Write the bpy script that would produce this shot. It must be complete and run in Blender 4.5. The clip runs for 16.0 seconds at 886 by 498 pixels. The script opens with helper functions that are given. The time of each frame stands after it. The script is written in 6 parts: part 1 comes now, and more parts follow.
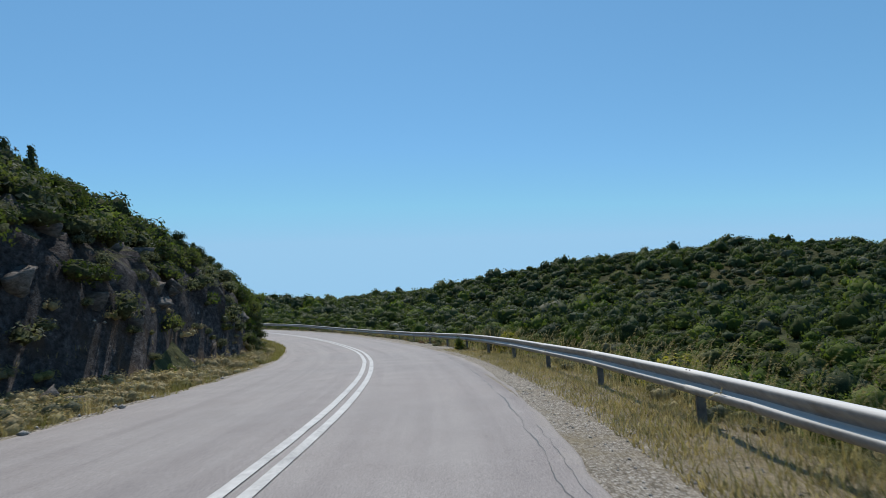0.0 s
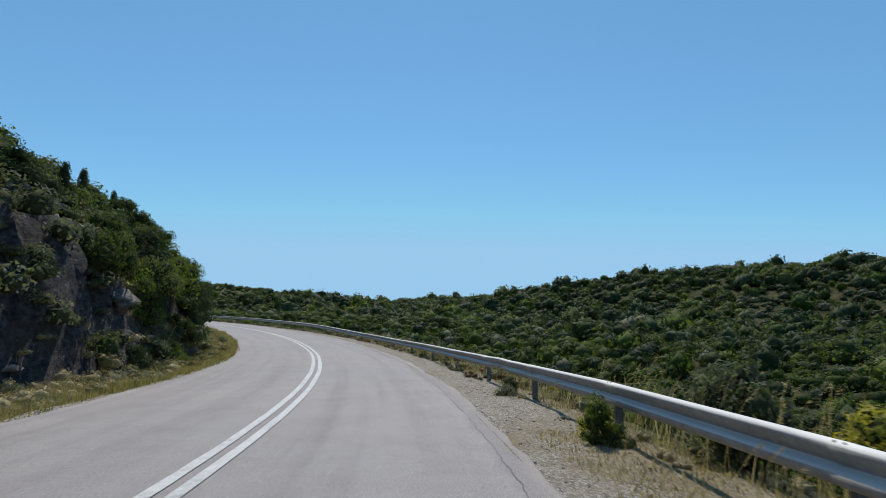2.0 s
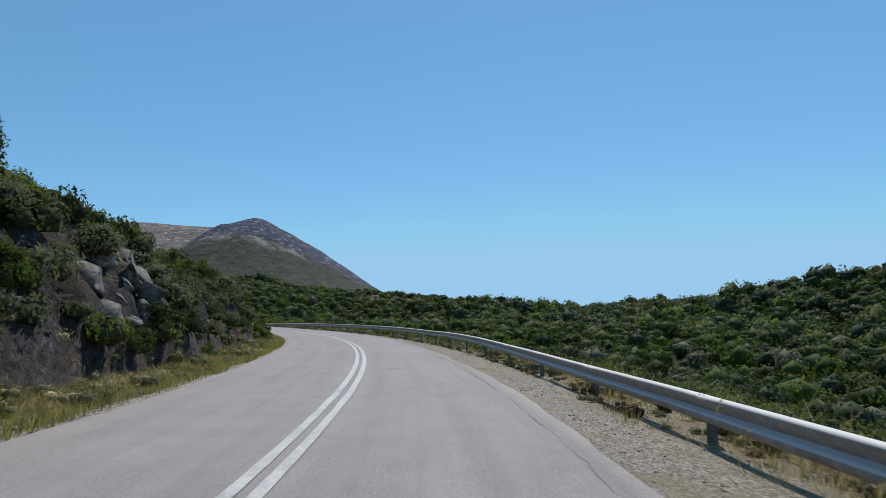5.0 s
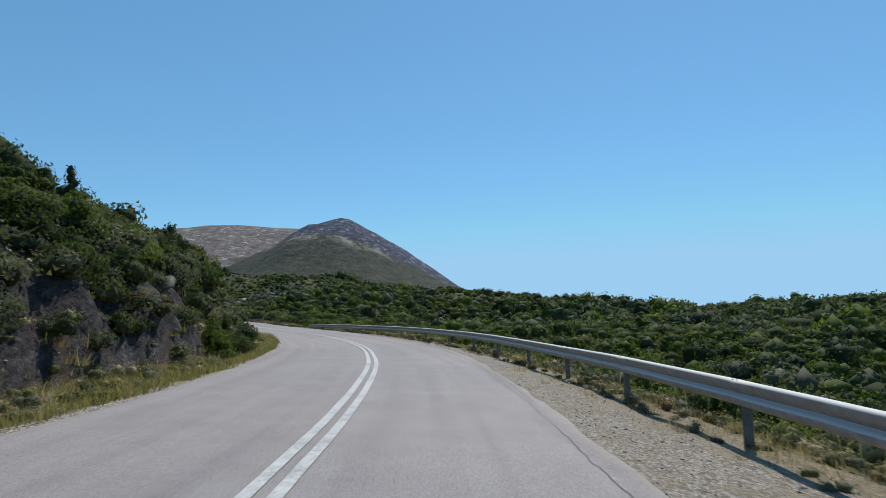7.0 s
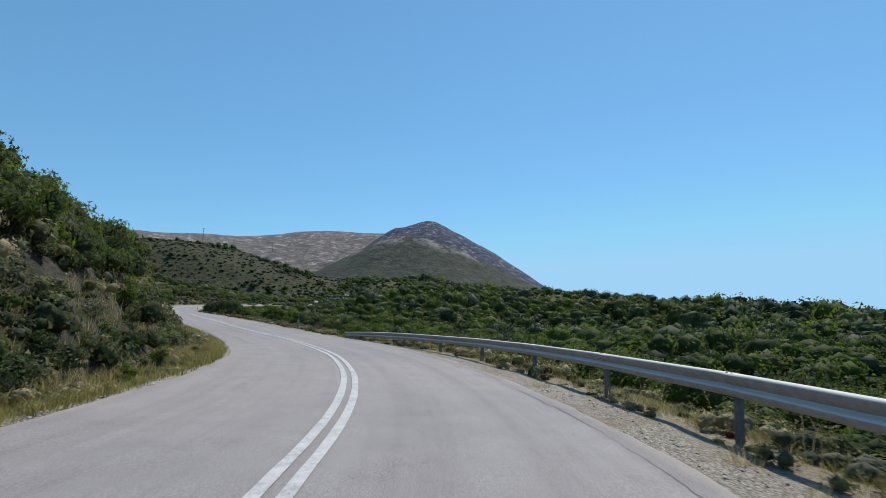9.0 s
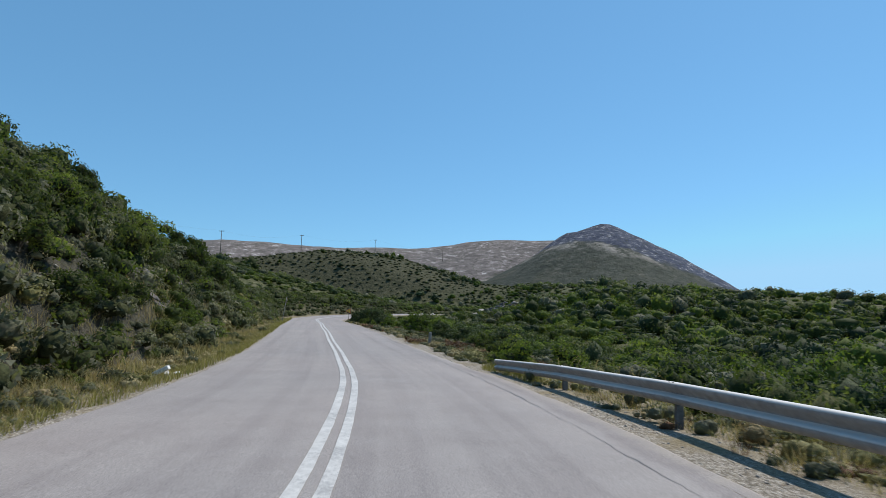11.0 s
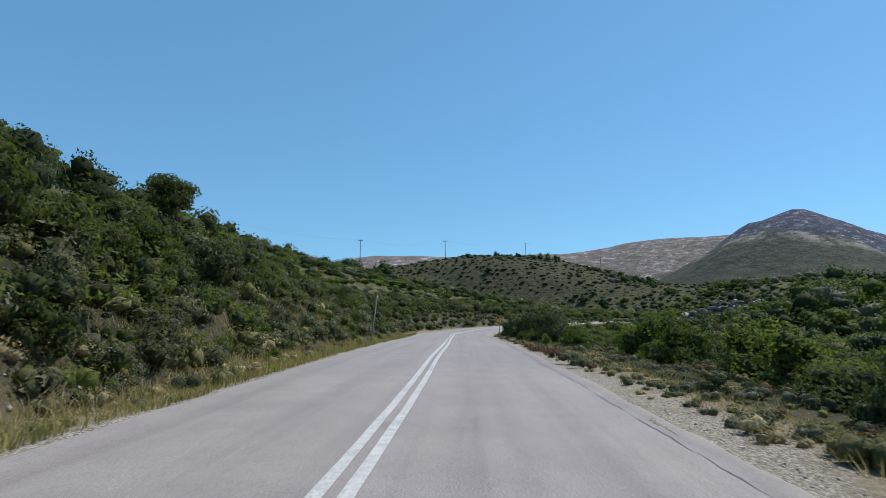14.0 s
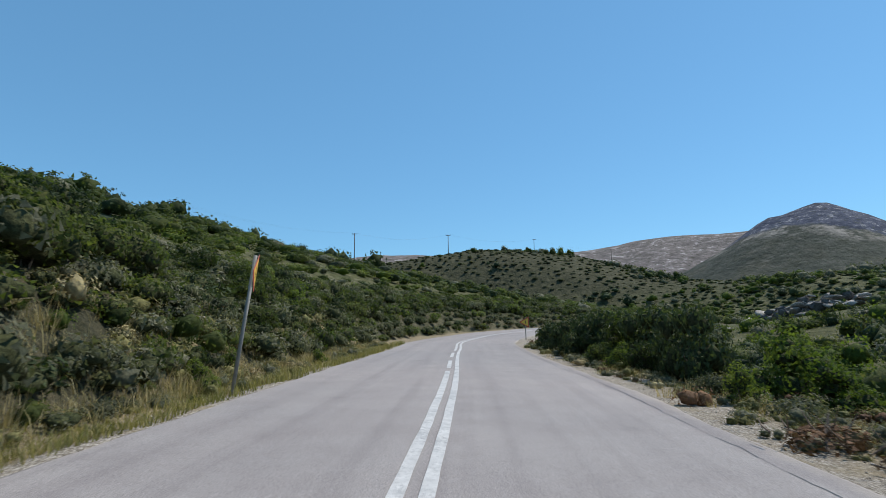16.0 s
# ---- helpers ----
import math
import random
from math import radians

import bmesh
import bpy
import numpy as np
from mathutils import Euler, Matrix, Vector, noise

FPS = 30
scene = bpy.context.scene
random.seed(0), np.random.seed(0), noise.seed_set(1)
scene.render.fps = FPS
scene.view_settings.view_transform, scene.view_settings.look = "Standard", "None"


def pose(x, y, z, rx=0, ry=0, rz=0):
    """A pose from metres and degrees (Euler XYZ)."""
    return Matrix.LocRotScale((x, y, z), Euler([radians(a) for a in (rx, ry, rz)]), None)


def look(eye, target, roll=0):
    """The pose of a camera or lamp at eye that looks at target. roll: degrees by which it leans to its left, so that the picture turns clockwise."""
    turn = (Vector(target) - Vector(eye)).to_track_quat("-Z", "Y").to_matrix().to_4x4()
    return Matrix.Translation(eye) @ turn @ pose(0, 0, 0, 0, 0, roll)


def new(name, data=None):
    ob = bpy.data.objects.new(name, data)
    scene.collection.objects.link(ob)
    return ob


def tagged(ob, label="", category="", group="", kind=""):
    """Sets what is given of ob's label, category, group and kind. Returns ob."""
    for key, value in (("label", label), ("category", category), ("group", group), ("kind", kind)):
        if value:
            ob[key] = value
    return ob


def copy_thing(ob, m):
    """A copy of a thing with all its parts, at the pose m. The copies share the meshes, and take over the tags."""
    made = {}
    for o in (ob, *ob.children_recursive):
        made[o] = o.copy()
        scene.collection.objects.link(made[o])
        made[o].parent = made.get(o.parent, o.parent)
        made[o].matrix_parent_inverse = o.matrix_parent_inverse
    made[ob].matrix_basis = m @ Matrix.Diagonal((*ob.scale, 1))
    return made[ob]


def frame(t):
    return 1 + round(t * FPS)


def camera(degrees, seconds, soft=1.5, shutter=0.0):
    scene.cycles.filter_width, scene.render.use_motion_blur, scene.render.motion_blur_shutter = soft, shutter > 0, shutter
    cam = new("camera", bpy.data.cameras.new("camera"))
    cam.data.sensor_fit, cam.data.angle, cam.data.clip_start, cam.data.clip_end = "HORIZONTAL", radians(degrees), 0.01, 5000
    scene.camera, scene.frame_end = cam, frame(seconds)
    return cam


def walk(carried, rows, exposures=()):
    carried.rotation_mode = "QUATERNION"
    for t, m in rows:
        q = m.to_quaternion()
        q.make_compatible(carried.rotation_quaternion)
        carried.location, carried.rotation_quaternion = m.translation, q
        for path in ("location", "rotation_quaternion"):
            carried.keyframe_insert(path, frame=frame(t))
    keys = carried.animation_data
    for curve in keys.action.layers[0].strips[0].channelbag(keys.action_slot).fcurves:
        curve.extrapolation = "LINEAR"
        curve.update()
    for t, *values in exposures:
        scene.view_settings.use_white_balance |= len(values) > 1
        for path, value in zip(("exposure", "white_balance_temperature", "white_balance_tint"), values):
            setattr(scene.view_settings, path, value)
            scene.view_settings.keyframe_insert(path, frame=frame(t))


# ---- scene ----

# ================= camera and walk =================
cam = camera(73.16, 16.0, soft=0.6, shutter=0.12)
# seconds, x, y, z, then the three turns of pose()
PATH = [
    (0.0, 2.052, 0.498, 1.892, 95.068, 2.389, 4.025),
    (0.5, 1.771, 5.884, 1.739, 95.509, 1.281, 3.563),
    (1.0, 1.362, 11.274, 1.573, 95.886, 0.417, 4.424),
    (1.5, 0.779, 16.674, 1.397, 95.799, -0.569, 6.705),
    (2.0, -0.037, 22.072, 1.209, 95.933, -0.955, 9.646),
    (2.5, -1.128, 27.444, 1.020, 95.905, -0.782, 12.870),
    (3.0, -2.509, 32.752, 0.841, 95.670, -1.222, 16.113),
    (3.5, -4.178, 37.966, 0.681, 95.774, -1.527, 19.285),
    (4.0, -6.090, 43.076, 0.553, 95.883, -0.749, 22.123),
    (4.5, -8.218, 48.098, 0.467, 96.062, -0.003, 24.743),
    (5.0, -10.557, 53.025, 0.415, 96.748, 0.094, 27.074),
    (5.5, -13.091, 57.853, 0.390, 96.980, 0.116, 29.294),
    (6.0, -15.810, 62.579, 0.381, 97.103, 0.053, 31.462),
    (6.5, -18.702, 67.202, 0.380, 97.133, -0.085, 33.541),
    (7.0, -21.747, 71.727, 0.377, 96.871, -0.276, 35.420),
    (7.5, -24.918, 76.165, 0.373, 97.117, -0.201, 36.944),
    (8.0, -28.213, 80.509, 0.371, 97.259, 0.300, 38.592),
    (8.5, -31.657, 84.736, 0.374, 97.234, -0.135, 40.937),
    (9.0, -35.292, 88.798, 0.386, 97.362, -0.681, 43.949),
    (9.5, -39.152, 92.645, 0.413, 97.553, -1.235, 47.535),
    (10.0, -43.261, 96.222, 0.461, 97.805, -1.624, 51.564),
    (10.5, -47.627, 99.476, 0.536, 97.722, -1.803, 55.854),
    (11.0, -52.246, 102.363, 0.640, 98.150, -0.834, 60.305),
    (11.5, -57.077, 104.915, 0.759, 98.195, -0.305, 64.495),
    (12.0, -62.073, 107.158, 0.881, 98.511, 0.768, 68.089),
    (12.5, -67.182, 109.147, 1.005, 98.565, 1.397, 70.827),
    (13.0, -72.354, 110.962, 1.149, 98.846, 0.267, 72.591),
    (13.5, -77.555, 112.655, 1.335, 98.861, 0.315, 73.769),
    (14.0, -82.773, 114.248, 1.550, 99.168, 0.453, 74.867),
    (14.5, -87.998, 115.776, 1.783, 99.240, 0.106, 75.542),
    (15.0, -93.218, 117.276, 2.027, 99.374, 0.718, 75.783),
    (15.5, -98.424, 118.726, 2.273, 99.611, 0.857, 75.614),
    (16.0, -103.637, 120.046, 2.496, 99.284, 0.661, 75.208),
]
walk(cam, [(t, pose(x, y, z, rx, ry, rz)) for t, x, y, z, rx, ry, rz in PATH],
     [(0.0, -0.05), (4.5, -0.05), (8.0, 0.06), (11.0, 0.16), (13.5, 0.2), (16.0, 0.2)])

# ================= world, sun, exposure =================
SUN_AZ = 12.0       # degrees to the left of +y
SUN_EL = 55.0
world = bpy.data.worlds.new("daylight")
world.use_nodes = True
scene.world = world
wn = world.node_tree
sky = wn.nodes.new("ShaderNodeTexSky")
sky.sky_type = "NISHITA"
sky.sun_disc = False
sky.sun_elevation = radians(SUN_EL)
sky.sun_rotation = radians(-SUN_AZ)
sky.altitude = 200
sky.air_density = 1.0
sky.dust_density = 0.15
sky.ozone_density = 3.0
tint = wn.nodes.new("ShaderNodeMix")
tint.data_type, tint.blend_type = "RGBA", "MULTIPLY"
tint.inputs[0].default_value = 1.0
tint.inputs[7].default_value = (0.66, 0.93, 1.0, 1)
wn.links.new(sky.outputs["Color"], tint.inputs[6])
even = wn.nodes.new("ShaderNodeMix")
even.data_type = "RGBA"
even.inputs[0].default_value = 0.3
even.inputs[7].default_value = (1.35, 3.6, 6.1, 1)
wn.links.new(tint.outputs[2], even.inputs[6])
haze = wn.nodes.new("ShaderNodeMix")
haze.data_type, haze.blend_type = "RGBA", "DARKEN"
haze.inputs[0].default_value = 1.0
haze.inputs[7].default_value = (2.75, 5.0, 7.2, 1)
wn.links.new(even.outputs[2], haze.inputs[6])
wn.links.new(haze.outputs[2], wn.nodes["Background"].inputs["Color"])
wn.nodes["Background"].inputs["Strength"].default_value = 0.12
sun_data = bpy.data.lights.new("sun", "SUN")
sun_data.energy = 4.2
sun_data.angle = radians(0.55)
sun_data.color = (1.0, 0.955, 0.88)
sun = new("sun", sun_data)
sun_from = Vector((-math.sin(radians(SUN_AZ)) * math.cos(radians(SUN_EL)), math.cos(radians(SUN_AZ)) * math.cos(radians(SUN_EL)), math.sin(radians(SUN_EL))))
sun.matrix_world = look(sun_from * 200, (0, 0, 0))

# ================= materials =================


class Mat:
    """A node material with short helpers."""

    def __init__(self, name, rough=0.8, metal=0.0, spec=0.3):
        self.m = bpy.data.materials.new(name)
        self.m.use_nodes = True
        self.t = self.m.node_tree
        self.b = self.t.nodes["Principled BSDF"]
        self.b.inputs["Roughness"].default_value = rough
        self.b.inputs["Metallic"].default_value = metal
        self.b.inputs["Specular IOR Level"].default_value = spec

    def node(self, kind, **kw):
        n = self.t.nodes.new(kind)
        for k, v in kw.items():
            n.inputs[k.replace("_", " ")].default_value = v
        return n

    def link(self, a, b):
        self.t.links.new(a, b)

    def place(self):
        return self.node("ShaderNodeTexCoord").outputs["Object"]

    def world_place(self):
        return self.node("ShaderNodeNewGeometry").outputs["Position"]

    def noise(self, scale, detail=4.0, rough=0.55, vec=None, stretch=None):
        n = self.node("ShaderNodeTexNoise", Scale=scale, Detail=detail, Roughness=rough)
        v = vec if vec is not None else self.world_place()
        if stretch:
            mp = self.node("ShaderNodeMapping")
            mp.inputs["Scale"].default_value = stretch
            self.link(v, mp.inputs["Vector"])
            v = mp.outputs["Vector"]
        self.link(v, n.inputs["Vector"])
        return n.outputs["Fac"]

    def ramp(self, fac, stops):
        r = self.t.nodes.new("ShaderNodeValToRGB")
        e = r.color_ramp.elements
        while len(e) < len(stops):
            e.new(0.5)
        for el, (p, c) in zip(e, stops):
            el.position = p
            el.color = (*c, 1) if len(c) == 3 else c
        self.link(fac, r.inputs["Fac"])
        return r.outputs["Color"]

    def grey(self, fac, lo, hi):
        r = self.node("ShaderNodeMapRange")
        r.inputs["From Min"].default_value, r.inputs["From Max"].default_value = lo, hi
        self.link(fac, r.inputs["Value"])
        return r.outputs["Result"]

    def mix(self, fac, a, b, mode="MIX"):
        n = self.t.nodes.new("ShaderNodeMix")
        n.data_type = "RGBA"
        n.blend_type = mode
        for sock, v in ((n.inputs[0], fac), (n.inputs[6], a), (n.inputs[7], b)):
            if isinstance(v, (int, float)):
                sock.default_value = v
            elif isinstance(v, tuple):
                sock.default_value = (*v, 1)
            else:
                self.link(v, sock)
        return n.outputs[2]

    def math(self, op, a, b=0.0):
        n = self.t.nodes.new("ShaderNodeMath")
        n.operation = op
        for sock, v in zip(n.inputs, (a, b)):
            if isinstance(v, (int, float)):
                sock.default_value = v
            else:
                self.link(v, sock)
        return n.outputs[0]

    def attr(self, name):
        n = self.t.nodes.new("ShaderNodeAttribute")
        n.attribute_name = name
        return n.outputs["Fac"]

    def color(self, c):
        if isinstance(c, tuple):
            self.b.inputs["Base Color"].default_value = (*c, 1)
        else:
            self.link(c, self.b.inputs["Base Color"])

    def bump(self, fac, strength=0.4, dist=0.02):
        n = self.node("ShaderNodeBump", Strength=strength, Distance=dist)
        self.link(fac, n.inputs["Height"])
        self.link(n.outputs["Normal"], self.b.inputs["Normal"])


def foliage(name, stops, glow=0.25, spread=0.3, rough=0.7, fine=True, lit=(1.0, 1.1, 0.55)):
    """Leaves: colour by the plant (object random or the tone stored on its points) and by the single leaf."""
    k = Mat(name, rough=rough, spec=0.12)
    info = k.node("ShaderNodeObjectInfo").outputs["Random"]
    tone = k.math("FRACT", k.math("ADD", info, k.attr("tone")))
    geo = k.node("ShaderNodeNewGeometry")
    leaf = geo.outputs["Random Per Island"]
    fac = k.math("ADD", k.math("MULTIPLY", tone, 1 - spread), k.math("MULTIPLY", leaf, spread))
    col = k.ramp(fac, stops)
    col = k.mix(k.grey(k.noise(0.9, 3), 0.35, 0.7), col, k.mix(1.0, col, (0.78, 0.85, 0.8), "MULTIPLY"))
    if fine:
        # leaflet clusters paler, gaps darker: their light and shade put into the colour
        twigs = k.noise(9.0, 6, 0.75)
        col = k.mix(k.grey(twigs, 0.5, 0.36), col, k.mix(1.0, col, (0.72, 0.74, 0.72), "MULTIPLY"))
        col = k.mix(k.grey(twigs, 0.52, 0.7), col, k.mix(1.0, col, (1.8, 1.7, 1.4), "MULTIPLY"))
        k.bump(twigs, 0.7, 0.06)
    k.color(col)
    tr = k.node("ShaderNodeBsdfTranslucent")
    k.link(k.mix(1.0, col, lit, "MULTIPLY"), tr.inputs["Color"])
    mx = k.node("ShaderNodeMixShader", Fac=glow)
    k.link(k.b.outputs[0], mx.inputs[1])
    k.link(tr.outputs[0], mx.inputs[2])
    k.link(mx.outputs[0], k.t.nodes["Material Output"].inputs["Surface"])
    return k.m


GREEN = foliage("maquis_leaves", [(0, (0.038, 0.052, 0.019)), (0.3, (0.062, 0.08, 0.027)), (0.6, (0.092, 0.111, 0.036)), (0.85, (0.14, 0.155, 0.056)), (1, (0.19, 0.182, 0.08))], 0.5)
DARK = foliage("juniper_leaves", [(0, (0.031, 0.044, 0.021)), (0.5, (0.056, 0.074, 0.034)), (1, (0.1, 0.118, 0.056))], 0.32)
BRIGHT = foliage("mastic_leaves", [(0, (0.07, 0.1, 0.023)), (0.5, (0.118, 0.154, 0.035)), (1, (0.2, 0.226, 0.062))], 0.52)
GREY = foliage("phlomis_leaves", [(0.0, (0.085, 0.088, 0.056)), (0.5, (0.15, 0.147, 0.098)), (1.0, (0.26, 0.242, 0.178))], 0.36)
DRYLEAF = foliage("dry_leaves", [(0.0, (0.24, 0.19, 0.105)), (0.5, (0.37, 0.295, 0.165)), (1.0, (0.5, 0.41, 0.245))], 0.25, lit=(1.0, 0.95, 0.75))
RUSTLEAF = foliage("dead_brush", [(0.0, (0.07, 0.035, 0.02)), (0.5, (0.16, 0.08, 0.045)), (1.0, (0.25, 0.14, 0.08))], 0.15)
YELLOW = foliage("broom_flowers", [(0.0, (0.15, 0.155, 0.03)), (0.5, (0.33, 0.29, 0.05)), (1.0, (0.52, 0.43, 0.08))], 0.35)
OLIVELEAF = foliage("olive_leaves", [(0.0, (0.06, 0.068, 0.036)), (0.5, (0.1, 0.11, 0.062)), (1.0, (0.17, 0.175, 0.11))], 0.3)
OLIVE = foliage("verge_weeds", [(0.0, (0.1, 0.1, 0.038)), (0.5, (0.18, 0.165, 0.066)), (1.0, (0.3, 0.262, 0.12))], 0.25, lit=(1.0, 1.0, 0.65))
STRAW = foliage("dry_grass", [(0.0, (0.24, 0.19, 0.085)), (0.4, (0.37, 0.3, 0.145)), (0.75, (0.5, 0.415, 0.22)), (1.0, (0.6, 0.52, 0.32))], 0.45, 0.8, fine=False, lit=(1.0, 0.95, 0.75))
GRASS = foliage("green_grass", [(0.0, (0.15, 0.145, 0.045)), (0.5, (0.265, 0.235, 0.082)), (1.0, (0.42, 0.36, 0.15))], 0.45, 0.8, fine=False, lit=(1.0, 1.0, 0.65))


def inner_shade():
    """The filling inside a shrub: shade between its leaves, put into dark colour."""
    k = Mat("inner_shade", 0.95, spec=0.05)
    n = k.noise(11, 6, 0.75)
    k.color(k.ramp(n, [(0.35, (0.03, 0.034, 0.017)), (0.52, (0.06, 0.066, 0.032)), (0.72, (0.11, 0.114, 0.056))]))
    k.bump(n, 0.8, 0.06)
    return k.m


INNERSHADE = inner_shade()


def bark():
    k = Mat("bark", 0.9)
    k.color(k.ramp(k.noise(14, 5, stretch=(1, 1, 0.2)), [(0.3, (0.045, 0.035, 0.026)), (0.7, (0.13, 0.11, 0.085))]))
    k.bump(k.noise(30, 3), 0.6, 0.02)
    return k.m


BARK = bark()


def asphalt():
    k = Mat("asphalt", 0.78, spec=0.35)
    lat, sta = k.attr("lateral"), k.attr("station")
    pos = k.world_place()
    fine = k.noise(60, 4, 0.8, pos)
    mid = k.noise(1.1, 5, 0.6, pos)
    big = k.noise(0.11, 3, 0.5, pos)
    base = k.ramp(fine, [(0.3, (0.13, 0.118, 0.113)), (0.5, (0.258, 0.234, 0.223)), (0.7, (0.41, 0.374, 0.355))])
    base = k.mix(k.grey(mid, 0.35, 0.75), base, k.mix(1.0, base, (0.86, 0.845, 0.85), "MULTIPLY"))
    base = k.mix(k.grey(big, 0.35, 0.65), base, k.mix(1.0, base, (1.12, 1.09, 1.07), "MULTIPLY"))
    # long streaks along the lanes
    lane = k.node("ShaderNodeCombineXYZ")
    k.link(k.math("MULTIPLY", lat, 2.2), lane.inputs["X"])
    k.link(k.math("MULTIPLY", sta, 0.045), lane.inputs["Y"])
    streak = k.noise(1.0, 4, 0.6, lane.outputs[0])
    base = k.mix(k.grey(streak, 0.45, 0.72), base, k.mix(1.0, base, (0.83, 0.82, 0.83), "MULTIPLY"))
    # tyre-polished bands of both lanes
    for off in (-2.85, -1.15, 1.0, 2.6):
        d = k.math("ABSOLUTE", k.math("SUBTRACT", lat, off))
        base = k.mix(k.math("MULTIPLY", k.grey(d, 0.5, 0.05), 0.35), base, k.mix(1.0, base, (0.88, 0.87, 0.88), "MULTIPLY"))
    # younger, darker strip along the outer edge
    wob = k.math("ADD", k.attr("margin"), k.math("MULTIPLY", k.noise(0.6, 4, 0.6, pos), 0.7))
    edge = k.grey(wob, -0.1, 0.05)
    patch = k.grey(k.noise(0.05, 2, 0.5, pos), 0.38, 0.5)
    base = k.mix(k.math("MULTIPLY", k.math("MULTIPLY", edge, patch), 0.8), base, k.mix(1.0, base, (0.8, 0.78, 0.79), "MULTIPLY"))
    # pale dust towards both rims
    out = k.math("MAXIMUM", k.attr("margin"), k.math("SUBTRACT", k.attr("left_rim"), lat))
    rim = k.grey(k.math("ADD", out, k.math("MULTIPLY", k.noise(1.6, 5, 0.65, pos), 0.5)), 0.05, 0.35)
    base = k.mix(k.math("MULTIPLY", rim, 0.45), base, (0.4, 0.345, 0.27))
    # dark stains
    spot = k.grey(k.noise(0.55, 6, 0.7, pos), 0.66, 0.76)
    base = k.mix(k.math("MULTIPLY", spot, 0.45), base, (0.075, 0.073, 0.075))
    k.color(base)
    k.bump(k.math("ADD", k.noise(140, 2, 0.6, pos), k.math("MULTIPLY", k.noise(9, 3, 0.5, pos), 0.6)), 0.5, 0.006)
    return k.m


ASPHALT = asphalt()


def road_paint():
    k = Mat("worn_white_paint", 0.6, spec=0.35)
    pos = k.world_place()
    wear = k.grey(k.math("ADD", k.math("MULTIPLY", k.noise(22, 4, 0.7, pos), 0.6), k.math("MULTIPLY", k.noise(1.4, 3, 0.6, pos), 0.45)), 0.52, 0.66)
    col = k.mix(k.grey(k.noise(6, 4, 0.6, pos), 0.3, 0.7), (0.56, 0.54, 0.515), (0.4, 0.383, 0.365))
    k.color(k.mix(k.math("MULTIPLY", wear, 0.8), col, (0.24, 0.23, 0.225)))
    k.bump(k.noise(120, 2, 0.6, pos), 0.4, 0.004)
    return k.m


PAINT = road_paint()


def tar():
    k = Mat("tar_seal", 0.55, spec=0.4)
    k.color(k.ramp(k.noise(8, 4), [(0.3, (0.03, 0.03, 0.031)), (0.75, (0.085, 0.082, 0.08))]))
    k.bump(k.noise(40, 3), 0.4, 0.01)
    return k.m


TAR = tar()


